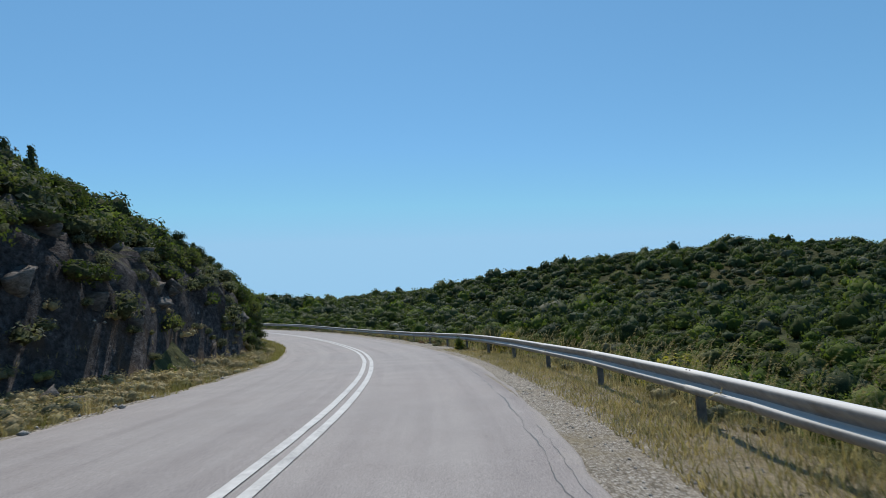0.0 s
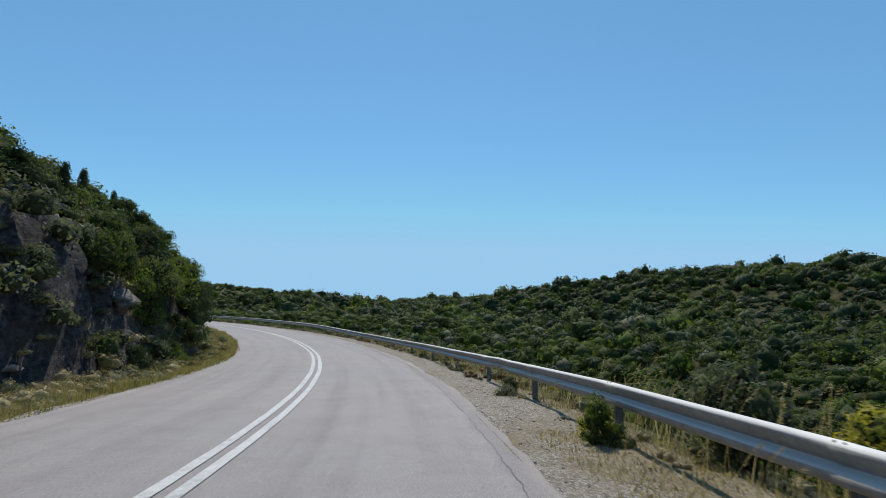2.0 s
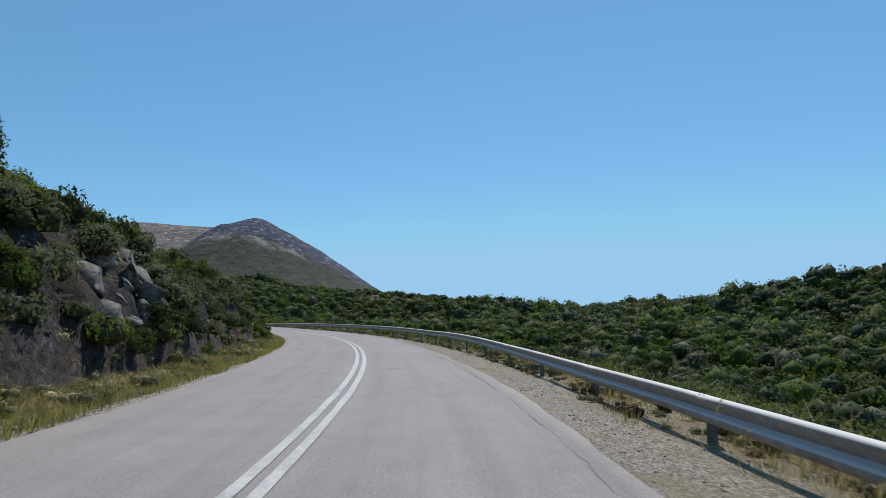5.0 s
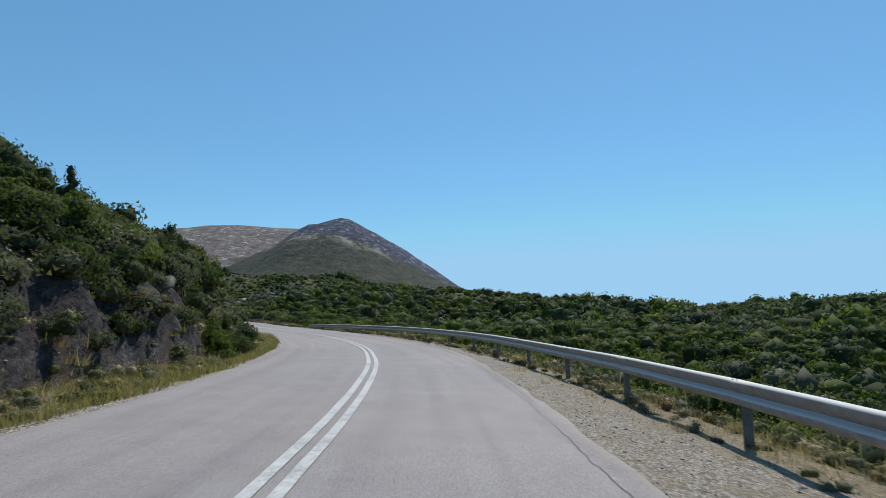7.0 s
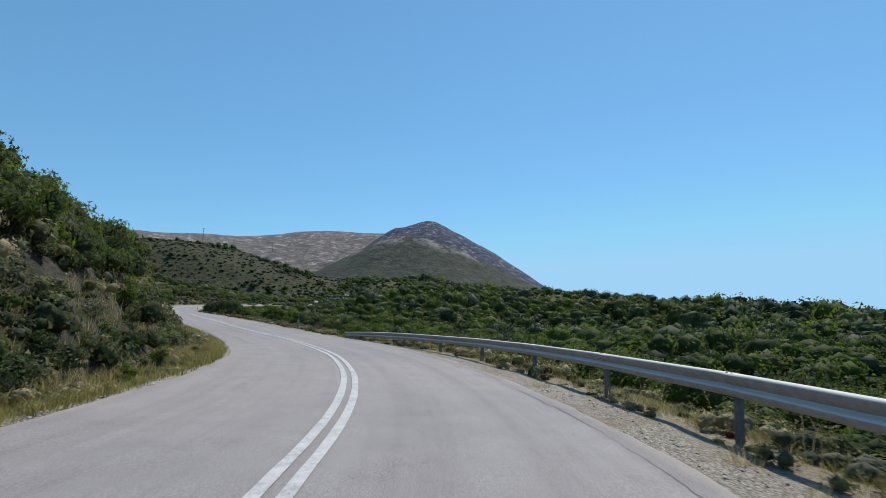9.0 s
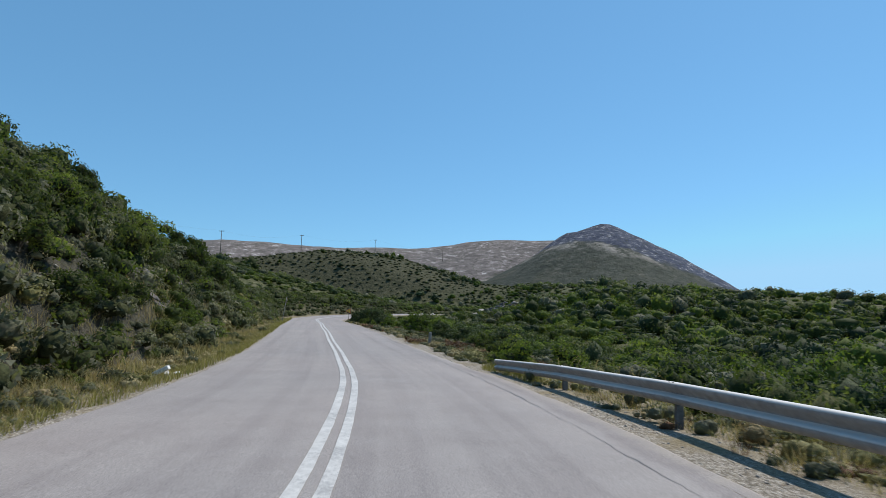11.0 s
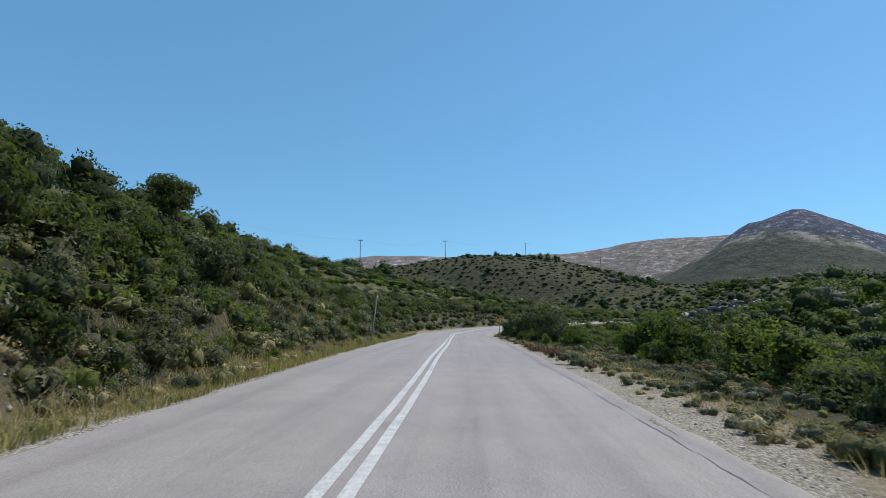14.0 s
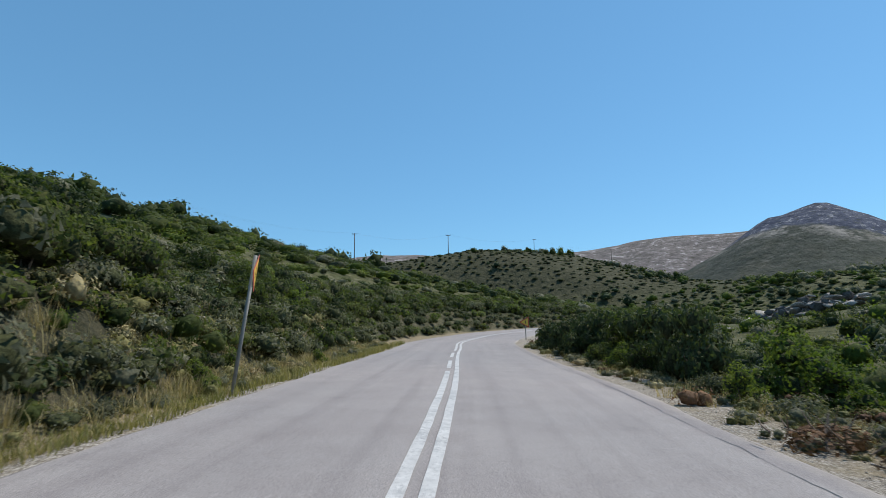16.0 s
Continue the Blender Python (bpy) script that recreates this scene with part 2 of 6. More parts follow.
def soil():
    """Roadside earth: dusty gravel, straw litter and bare rock on the steep faces."""
    k = Mat("roadside_earth", 0.95, spec=0.15)
    pos = k.world_place()
    grit = k.noise(38, 4, 0.75, pos)
    gravel = k.ramp(grit, [(0.25, (0.09, 0.074, 0.055)), (0.45, (0.23, 0.195, 0.147)), (0.68, (0.43, 0.38, 0.305))])
    cells = k.node("ShaderNodeTexVoronoi", Scale=34.0)
    k.link(pos, cells.inputs["Vector"])
    tint = k.node("ShaderNodeSeparateXYZ")
    k.link(cells.outputs["Color"], tint.inputs[0])
    pebbles = k.ramp(tint.outputs["X"], [(0.0, (0.09, 0.076, 0.064)), (0.25, (0.22, 0.19, 0.16)), (0.6, (0.38, 0.345, 0.305)), (1.0, (0.62, 0.58, 0.53))])
    pebbles = k.mix(k.grey(cells.outputs["Distance"], 0.35, 0.65), pebbles, k.mix(1.0, pebbles, (0.55, 0.5, 0.43), "MULTIPLY"))
    gravel = k.mix(0.72, gravel, pebbles)
    litter = k.ramp(k.noise(16, 5, 0.7, pos, (1, 1, 3)), [(0.3, (0.115, 0.088, 0.055)), (0.55, (0.25, 0.202, 0.128)), (0.75, (0.42, 0.352, 0.235))])
    ground = k.mix(k.grey(k.noise(0.7, 5, 0.6, pos), 0.52, 0.68), gravel, litter)
    side = k.attr("litter")
    ground = k.mix(side, ground, litter)
    geo = k.node("ShaderNodeNewGeometry")
    sep = k.node("ShaderNodeSeparateXYZ")
    k.link(geo.outputs["True Normal"], sep.inputs[0])
    steep = k.grey(k.math("ADD", sep.outputs["Z"], k.math("MULTIPLY", k.noise(1.2, 4, 0.6, pos), 0.3)), 0.98, 0.8)
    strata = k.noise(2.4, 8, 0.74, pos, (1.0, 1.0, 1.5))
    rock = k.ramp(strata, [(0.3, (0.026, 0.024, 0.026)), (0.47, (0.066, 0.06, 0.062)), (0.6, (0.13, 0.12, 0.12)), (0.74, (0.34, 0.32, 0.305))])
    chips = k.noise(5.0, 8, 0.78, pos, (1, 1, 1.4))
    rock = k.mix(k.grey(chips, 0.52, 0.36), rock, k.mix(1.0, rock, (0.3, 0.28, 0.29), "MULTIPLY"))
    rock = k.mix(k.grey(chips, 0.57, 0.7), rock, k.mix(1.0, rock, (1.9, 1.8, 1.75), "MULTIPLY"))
    rock = k.mix(k.grey(k.noise(0.5, 4, 0.6, pos), 0.55, 0.7), rock, (0.1, 0.07, 0.05))
    mat_ = k.noise(11, 6, 0.75, pos)
    wild = k.ramp(k.math("ADD", k.math("MULTIPLY", mat_, 0.6), k.math("MULTIPLY", k.noise(0.9, 4, 0.6, pos), 0.4)), [(0.34, (0.028, 0.03, 0.016)), (0.45, (0.062, 0.062, 0.031)), (0.55, (0.12, 0.108, 0.06)), (0.68, (0.22, 0.19, 0.125))])
    ground = k.mix(k.attr("wild"), ground, wild)
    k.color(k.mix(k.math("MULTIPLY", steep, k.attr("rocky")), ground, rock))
    k.bump(k.math("ADD", k.math("ADD", k.math("MULTIPLY", grit, 0.12), k.math("MULTIPLY", k.math("MULTIPLY", mat_, k.attr("wild")), 0.7)), k.math("MULTIPLY", k.math("ADD", strata, k.math("MULTIPLY", chips, 0.8)), k.math("MULTIPLY", steep, k.attr("rocky")))), 1.0, 0.2)
    return k.m


SOIL = soil()


def hillside():
    """Open ground: stony olive scrub low down, pale limestone and heath on the mountains."""
    k = Mat("hillside", 0.95, spec=0.1)
    pos = k.world_place()
    a = k.noise(0.35, 6, 0.65, pos)
    scrub = k.ramp(a, [(0.3, (0.032, 0.04, 0.017)), (0.5, (0.052, 0.058, 0.025)), (0.64, (0.08, 0.08, 0.038)), (0.76, (0.12, 0.105, 0.062)), (0.88, (0.25, 0.22, 0.175))])
    scrub = k.mix(k.grey(k.noise(0.022, 4, 0.6, pos), 0.42, 0.6), scrub, k.mix(1.0, scrub, (1.15, 0.95, 0.8), "MULTIPLY"))
    sep = k.node("ShaderNodeSeparateXYZ")
    k.link(pos, sep.inputs[0])
    brown = k.ramp(k.noise(0.5, 6, 0.7, pos), [(0.3, (0.036, 0.038, 0.02)), (0.55, (0.062, 0.06, 0.034)), (0.75, (0.115, 0.104, 0.068))])
    west = k.math("MULTIPLY", k.grey(sep.outputs["X"], -205, -260), k.grey(k.math("ADD", sep.outputs["Z"], k.math("MULTIPLY", k.noise(0.03, 4, 0.6, pos), 14.0)), 15, 24))
    heathy = k.noise(4.5, 6, 0.75, pos)
    scrub = k.mix(k.grey(heathy, 0.54, 0.38), scrub, k.mix(1.0, scrub, (0.6, 0.62, 0.6), "MULTIPLY"))
    scrub = k.mix(k.grey(heathy, 0.56, 0.72), scrub, k.mix(1.0, scrub, (1.8, 1.65, 1.4), "MULTIPLY"))
    pasture = k.ramp(k.noise(0.6, 6, 0.72, pos), [(0.34, (0.048, 0.056, 0.023)), (0.5, (0.088, 0.089, 0.042)), (0.62, (0.135, 0.126, 0.072)), (0.76, (0.27, 0.245, 0.19))])
    scrub = k.mix(k.math("MULTIPLY", k.grey(sep.outputs["X"], -60, -105), 0.85), scrub, pasture)
    scrub = k.mix(west, scrub, brown)
    # the mountain: dark crag over a pale ledge, olive apron below, stony heath on the plateau beside it
    ca, sa = math.cos(radians(43.4)), math.sin(radians(43.4))
    across = k.math("ADD", k.math("ADD", k.math("MULTIPLY", sep.outputs["X"], ca), k.math("MULTIPLY", sep.outputs["Y"], sa)), 60.0 * ca - 90.0 * sa)
    arc = k.ramp(k.grey(across, -165, 135), [((u + 165) / 300, (z / 112,) * 3) for u, z in ((-150, 30), (-101, 56), (-54, 71), (-28, 73), (0, 70), (32, 60), (57, 49), (90, 31))])
    ragged = k.math("MULTIPLY", k.math("SUBTRACT", k.noise(0.046, 6, 0.65, pos), 0.5), 18.0)
    over = k.math("ADD", k.math("SUBTRACT", sep.outputs["Z"], k.math("MULTIPLY", arc, 112.0)), ragged)
    above = k.grey(over, -1.5, 3.0)
    east = k.grey(k.math("ADD", across, k.math("MULTIPLY", ragged, 1.2)), -60, -46)
    dots = k.grey(k.noise(0.3, 3, 0.6, pos), 0.56, 0.64)
    heath = k.ramp(k.noise(0.1, 8, 0.8, pos), [(0.34, (0.085, 0.076, 0.066)), (0.48, (0.14, 0.12, 0.112)), (0.56, (0.2, 0.17, 0.16)), (0.64, (0.5, 0.465, 0.45))])
    heath = k.mix(k.math("MULTIPLY", dots, 0.75), heath, (0.045, 0.05, 0.028))
    # crag's rock tones carry the blue of distant haze in their colour
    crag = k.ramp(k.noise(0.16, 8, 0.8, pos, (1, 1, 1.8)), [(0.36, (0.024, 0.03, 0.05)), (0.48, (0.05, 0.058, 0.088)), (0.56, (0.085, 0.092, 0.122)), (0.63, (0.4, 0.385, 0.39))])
    crag = k.mix(k.math("MULTIPLY", dots, 0.5), crag, (0.04, 0.045, 0.026))
    low = k.ramp(k.noise(0.12, 7, 0.72, pos, (1, 1, 2.2)), [(0.35, (0.038, 0.043, 0.033)), (0.55, (0.068, 0.071, 0.056)), (0.7, (0.11, 0.107, 0.088)), (0.8, (0.24, 0.225, 0.2))])
    low = k.mix(k.math("MULTIPLY", dots, 0.6), low, (0.032, 0.038, 0.02))
    low = k.mix(k.grey(k.noise(0.03, 5, 0.6, pos), 0.5, 0.68), low, k.mix(1.0, low, (1.25, 1.14, 1.06), "MULTIPLY"))
    ledge = k.math("MULTIPLY", k.math("MULTIPLY", k.grey(over, -9, -3), k.grey(over, 2.0, -0.8)), k.math("MULTIPLY", k.grey(k.noise(0.05, 6, 0.7, pos), 0.47, 0.58), k.grey(across, 57, 34)))
    low = k.mix(k.math("MULTIPLY", ledge, 0.85), low, (0.3, 0.265, 0.23))
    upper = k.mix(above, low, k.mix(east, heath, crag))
    dx, dy = k.math("ADD", sep.outputs["X"], 60.0), k.math("SUBTRACT", sep.outputs["Y"], 90.0)
    away = k.math("SQRT", k.math("ADD", k.math("MULTIPLY", dx, dx), k.math("MULTIPLY", dy, dy)))
    away = k.math("ADD", away, k.math("MULTIPLY", k.math("SUBTRACT", k.noise(0.02, 5, 0.6, pos), 0.5), 60.0))
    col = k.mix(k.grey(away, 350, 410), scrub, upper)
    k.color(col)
    k.bump(k.math("ADD", a, k.noise(0.07, 7, 0.7, pos)), 0.7, 1.6)
    return k.m


HILL = hillside()


def stone(name, tint=(1, 1, 1)):
    k = Mat(name, 0.9, spec=0.2)
    pos = k.world_place()
    n = k.noise(5, 7, 0.7, pos, (1, 1, 2.4))
    stops = [(0.25, (0.05, 0.047, 0.046)), (0.45, (0.12, 0.113, 0.108)), (0.62, (0.21, 0.2, 0.19)), (0.8, (0.36, 0.345, 0.325))]
    c = k.ramp(n, [(p, tuple(v * t for v, t in zip(col, tint))) for p, col in stops])
    tone = k.node("ShaderNodeObjectInfo").outputs["Random"]
    c = k.mix(k.math("MULTIPLY", tone, 0.5), c, k.mix(1.0, c, (0.75, 0.66, 0.56), "MULTIPLY"))
    k.color(c)
    k.bump(k.math("ADD", n, k.noise(24, 4, 0.6, pos)), 0.7, 0.04)
    return k.m


ROCK = stone("grey_schist", (0.85, 0.82, 0.81))
PALE = stone("pale_limestone", (2.1, 2.05, 1.95))


def galvanised(name, lo, hi, rough=0.5, sunlit_top=0.0):
    k = Mat(name, rough, 0.1, 0.3)
    n = k.noise(7, 5, 0.65)
    c = k.ramp(n, [(0.3, lo), (0.7, hi)])
    dirt = k.grey(k.noise(2.2, 6, 0.7), 0.56, 0.72)
    c = k.mix(k.math("MULTIPLY", dirt, 0.5), c, (0.2, 0.165, 0.12))
    if sunlit_top:
        # faces turned upwards are made paler: sunlight put into the colour
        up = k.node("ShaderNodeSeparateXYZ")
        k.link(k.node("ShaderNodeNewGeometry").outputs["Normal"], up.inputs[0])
        c = k.mix(k.math("MULTIPLY", k.grey(k.math("ADD", up.outputs["Z"], k.math("MULTIPLY", k.noise(9, 4, 0.6), 0.3)), 0.25, 0.6), sunlit_top), c, (0.62, 0.6, 0.57))
    k.color(c)
    mr = k.node("ShaderNodeMapRange")
    mr.inputs["To Min"].default_value, mr.inputs["To Max"].default_value = rough - 0.08, rough + 0.15
    k.link(n, mr.inputs["Value"])
    k.link(mr.outputs["Result"], k.b.inputs["Roughness"])
    k.bump(k.noise(60, 3), 0.15, 0.004)
    return k.m


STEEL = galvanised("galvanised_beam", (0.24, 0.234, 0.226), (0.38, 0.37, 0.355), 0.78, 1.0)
# posts darker than the beam: shade among the grass is put into their colour
POSTSTEEL = galvanised("galvanised_post_shaded", (0.085, 0.082, 0.08), (0.19, 0.18, 0.17), 0.7)
BOLT = galvanised("rusty_bolt", (0.12, 0.08, 0.06), (0.25, 0.2, 0.17), 0.65)


def plain(name, c, c2, rough=0.6, scale=8.0, metal=0.0):
    k = Mat(name, rough, metal)
    k.color(k.ramp(k.noise(scale, 5, 0.65), [(0.3, c), (0.7, c2)]))
    k.bump(k.noise(scale * 5, 3), 0.25, 0.006)
    return k.m


CONCRETE = plain("old_concrete", (0.3, 0.285, 0.26), (0.52, 0.5, 0.46), 0.9)
WHITEPOST = plain("chalky_white_paint", (0.55, 0.54, 0.5), (0.78, 0.77, 0.73), 0.7)
WOODPOLE = plain("weathered_pole", (0.06, 0.05, 0.04), (0.13, 0.11, 0.09), 0.85)
SIGNPOLE = plain("grey_sign_pole", (0.17, 0.165, 0.15), (0.27, 0.26, 0.23), 0.65)
SIGNYELLOW = plain("faded_yellow_sign", (0.62, 0.38, 0.05), (0.75, 0.48, 0.08), 0.5, 4)
SIGNRED = plain("faded_red_rim", (0.4, 0.05, 0.03), (0.52, 0.09, 0.05), 0.5, 4)
SIGNBACK = plain("sign_back", (0.2, 0.2, 0.2), (0.33, 0.33, 0.33), 0.55, 4, 0.4)
SIGNDARK = plain("sign_symbol", (0.02, 0.02, 0.02), (0.04, 0.04, 0.04), 0.5, 4)
CERAMIC = plain("insulator", (0.12, 0.1, 0.09), (0.2, 0.17, 0.15), 0.3, 9)
WIRE = plain("wire", (0.03, 0.03, 0.03), (0.06, 0.06, 0.06), 0.5, 3)

# ================= mesh helpers =================


def mesh_np(name, verts, tris, material, tone=None, smooth=False, extra=None, inner=None):
    """A mesh from arrays of points and triangles."""
    verts, tris = np.asarray(verts, np.float32), np.asarray(tris, np.int32)
    me = bpy.data.meshes.new(name)
    me.vertices.add(len(verts))
    me.vertices.foreach_set("co", verts.ravel())
    me.loops.add(tris.size)
    me.loops.foreach_set("vertex_index", tris.ravel())
    me.polygons.add(len(tris))
    me.polygons.foreach_set("loop_start", np.arange(len(tris), dtype=np.int32) * 3)
    me.polygons.foreach_set("loop_total", np.full(len(tris), 3, np.int32))
    if smooth:
        me.polygons.foreach_set("use_smooth", np.ones(len(tris), bool))
    me.materials.append(material)
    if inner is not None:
        me.materials.append(INNERSHADE)
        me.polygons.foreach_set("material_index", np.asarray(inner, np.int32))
    for key, vals in list((extra or {}).items()) + ([("tone", tone)] if tone is not None else []):
        at = me.attributes.new(key, "FLOAT", "POINT")
        at.data.foreach_set("value", np.asarray(vals, np.float32))
    me.update()
    return me


def grid_tris(nu, nv):
    i = np.arange(nu - 1)[:, None] * nv + np.arange(nv - 1)[None, :]
    i = i.ravel()
    return np.concatenate([np.stack([i, i + 1, i + nv + 1], 1), np.stack([i, i + nv + 1, i + nv], 1)])


def part(name, bm, material, parent=None, label="", smooth=False):
    """Links a bmesh as one mesh object under a thing or a part."""
    me = bpy.data.meshes.new(name)
    bm.to_mesh(me)
    bm.free()
    if smooth:
        for p in me.polygons:
            p.use_smooth = True
    me.materials.append(material)
    ob = new(name, me)
    ob.parent = parent
    if label:
        tagged(ob, label)
    return ob


def bm_box(bm, sx, sy, sz, m=None, bevel=0.0):
    r = bmesh.ops.create_cube(bm, size=1.0, matrix=(m or Matrix()) @ Matrix.Diagonal((sx, sy, sz, 1)))
    if bevel:
        es = {e for v in r["verts"] for e in v.link_edges}
        bmesh.ops.bevel(bm, geom=list(es), offset=bevel, segments=2, affect="EDGES", profile=0.5)
    return bm


def bm_tube(bm, a, b, r0, r1, seg=10):
    a, b = Vector(a), Vector(b)
    q = (b - a).to_track_quat("Z", "Y").to_matrix().to_4x4()
    bmesh.ops.create_cone(bm, cap_ends=True, segments=seg, radius1=r0, radius2=r1, depth=(b - a).length, matrix=Matrix.Translation((a + b) / 2) @ q)
    return bm


# ---- smooth noise on arrays ----
_tab = np.random.RandomState(7).rand(256, 256)


def vnoise(x, y, scale, octaves=4, rough=0.5):
    x, y = np.asarray(x, float) / scale, np.asarray(y, float) / scale
    out, amp, tot = np.zeros(np.broadcast(x, y).shape), 1.0, 0.0
    for o in range(octaves):
        xi, yi = np.floor(x).astype(int), np.floor(y).astype(int)
        fx, fy = x - xi, y - yi
        fx, fy = fx * fx * (3 - 2 * fx), fy * fy * (3 - 2 * fy)
        a, b = _tab[xi % 256, yi % 256], _tab[(xi + 1) % 256, yi % 256]
        c, d = _tab[xi % 256, (yi + 1) % 256], _tab[(xi + 1) % 256, (yi + 1) % 256]
        out += amp * ((a * (1 - fx) + b * fx) * (1 - fy) + (c * (1 - fx) + d * fx) * fy - 0.5)
        tot += amp
        amp *= rough
        x, y = x * 2.03 + 17.3, y * 2.03 + 5.1
    return out / tot * 2


def sstep(x, a, b):
    t = np.clip((np.asarray(x, float) - a) / (b - a), 0, 1)
    return t * t * (3 - 2 * t)


# ================= plan: the road's centre line =================
KNOTS = [(2.14, -39.54, 1.62), (0.89, -15.58, 0.94), (0.06, 0.39, 0.48), (-0.65, 11.29, 0.14), (-2.30, 21.98, -0.24), (-4.79, 32.44, -0.63), (-8.16, 42.68, -0.92), (-12.35, 52.68, -1.05), (-17.52, 62.24, -1.06), (-23.40, 71.41, -1.05), (-29.87, 80.19, -1.04), (-36.92, 88.45, -1.02), (-44.74, 95.92, -0.94), (-53.66, 102.04, -0.76), (-63.52, 106.62, -0.51), (-73.84, 110.23, -0.23), (-84.30, 113.50, 0.19), (-94.78, 116.81, 0.68), (-105.30, 119.99, 1.15), (-115.80, 123.30, 1.59), (-136.01, 129.39, 2.30), (-149.99, 134.26, 2.96), (-161.38, 142.46, 3.83), (-170.64, 153.73, 4.62), (-177.28, 166.87, 5.30), (-185.12, 179.65, 5.99), (-192.97, 192.44, 6.63), (-201.81, 205.25, 7.28)]
kp = np.array(KNOTS)
kt = np.concatenate([[0], np.cumsum(np.linalg.norm(np.diff(kp[:, :2], axis=0), axis=1))])
kd = np.gradient(kp, kt, axis=0)


def centre_raw(u):
    u = np.clip(np.asarray(u, float), kt[0], kt[-1] - 1e-6)
    i = np.clip(np.searchsorted(kt, u, "right") - 1, 0, len(kt) - 2)
    h = (kt[i + 1] - kt[i])[..., None]
    s = ((u - kt[i]))[..., None] / h
    return (2 * s**3 - 3 * s**2 + 1) * kp[i] + (s**3 - 2 * s**2 + s) * h * kd[i] + (-2 * s**3 + 3 * s**2) * kp[i + 1] + (s**3 - s**2) * h * kd[i + 1]


S0 = kt[2]                               # station 0 lies beside the walk's start
SMIN, SMAX = -S0 + 0.1, kt[-1] - S0 - 0.1
_cs = np.arange(SMIN, SMAX, 0.5)
_cp = centre_raw(_cs + S0)
_ct = np.gradient(_cp[:, :2], axis=0)
_ct /= np.linalg.norm(_ct, axis=1)[:, None]
CROSS_S, CROSS_V = [-40, 0, 30, 54, 80, 92, 120, 147, 180, 260], [-0.005, -0.005, 0.015, 0.024, 0.0, -0.012, 0.0, 0.0, -0.025, -0.025]


def on_road(s, n):
    """Point on the road's surface (and beside it, level with its cross slope): station s, n metres right of the centre."""
    s, n = np.broadcast_arrays(np.asarray(s, float), np.asarray(n, float))
    x, y, z = (np.interp(s, _cs, _cp[:, k]) for k in range(3))
    tx, ty = np.interp(s, _cs, _ct[:, 0]), np.interp(s, _cs, _ct[:, 1])
    l = np.hypot(tx, ty)
    tx, ty = tx / l, ty / l
    z = z + np.interp(s, CROSS_S, CROSS_V) * np.clip(n, -4.5, 4.5)
    return np.stack([x + ty * n, y - tx * n, z], -1)


def heading(s):
    return math.atan2(np.interp(s, _cs, _ct[:, 1]), np.interp(s, _cs, _ct[:, 0]))


def to_road(x, y):
    """Station and offset of points of the plan."""
    x, y = np.asarray(x, float).ravel(), np.asarray(y, float).ravel()
    s, n = np.empty(len(x)), np.empty(len(x))
    cx, cy = _cp[::2, 0], _cp[::2, 1]
    for a in range(0, len(x), 4000):
        q = slice(a, a + 4000)
        i = np.argmin((x[q, None] - cx) ** 2 + (y[q, None] - cy) ** 2, 1) * 2
        dx, dy = x[q] - _cp[i, 0], y[q] - _cp[i, 1]
        s[q] = _cs[i] + dx * _ct[i, 0] + dy * _ct[i, 1]
        n[q] = dx * _ct[i, 1] - dy * _ct[i, 0]
        far = (i == 0) | (i >= len(_cs) - 2)
        n[q] = np.where(far & (np.hypot(dx, dy) > abs(n[q]) + 3), np.sign(n[q]) * np.hypot(dx, dy), n[q])
    return s, n


# ---- far relief: rounded hills ----
HILLS = [(-292, 185, 45, 50, 21.7), (-330, 130, 70, 60, -4.3), (-400, 230, 90, 120, 5.1), (-345, 225, 50, 60, 25.4), (-115, 230, 38, 31, 8.8), (-160, 270, 50, 50, 1.3), (-185, 315, 50, 50, 2.2), (-120, 310, 45, 40, -4.4), (-55, 325, 45, 45, 8.4), (0, 250, 35, 40, 3.2), (30, 232, 32, 38, 9.8), (65, 228, 34, 40, 2.2), (100, 225, 36, 42, 13.5), (140, 205, 42, 45, 6.3)]
HILLS_MORE = [(175, 160, 50, 50, 0.3), (48, 153, 35, 35, -2.3), (-205, 135, 45, 40, -8.3), (-280, 70, 80, 60, 27.9), (-160, 180, 35, 35, 11.8), (-215, 190, 40, 40, -9.7), (-75, 210, 40, 30, -0.2), (230, 100, 60, 70, 5.1), (-163, 179, 9, 9, 0.5), (-228, 240, 38, 38, -1.4), (-255, 230, 26, 26, 3.9), (-232, 248, 26, 26, 5.5), (-212, 268, 26, 26, 6.3), (-205, 230, 22, 22, 6.6), (-188, 236, 22, 22, 1.8), (-245, 280, 30, 30, 7.6), (-275, 265, 30, 30, -1.2), (-190, 262, 24, 24, 2.2), (-200, 208, 18, 18, 7.8)]
OX, OY = -60.0, 90.0
PLATEAU_AZ = [-40, 20, 30, 36, 42, 48, 52, 56, 60, 62, 65, 69, 75, 80, 82, 84, 95, 120, 170]
PLATEAU_Z = [6, 8, 22, 50, 98, 122, 119, 118, 114, 111, 112, 109, 111, 112, 109, 103, 97, 75, 22]
PEAK_U = [-317, -190, -113, -60, -43, -22, -6, 3, 8, 18, 38, 60, 75, 82, 101, 115, 150, 226]
PEAK_Z = [5, 20, 44, 74, 87, 95.5, 100, 101, 99.5, 94.5, 82, 69, 57, 53.5, 40, 31, 13, 0]
PEAK_AZ, PEAK_D = 43.4, 543.0


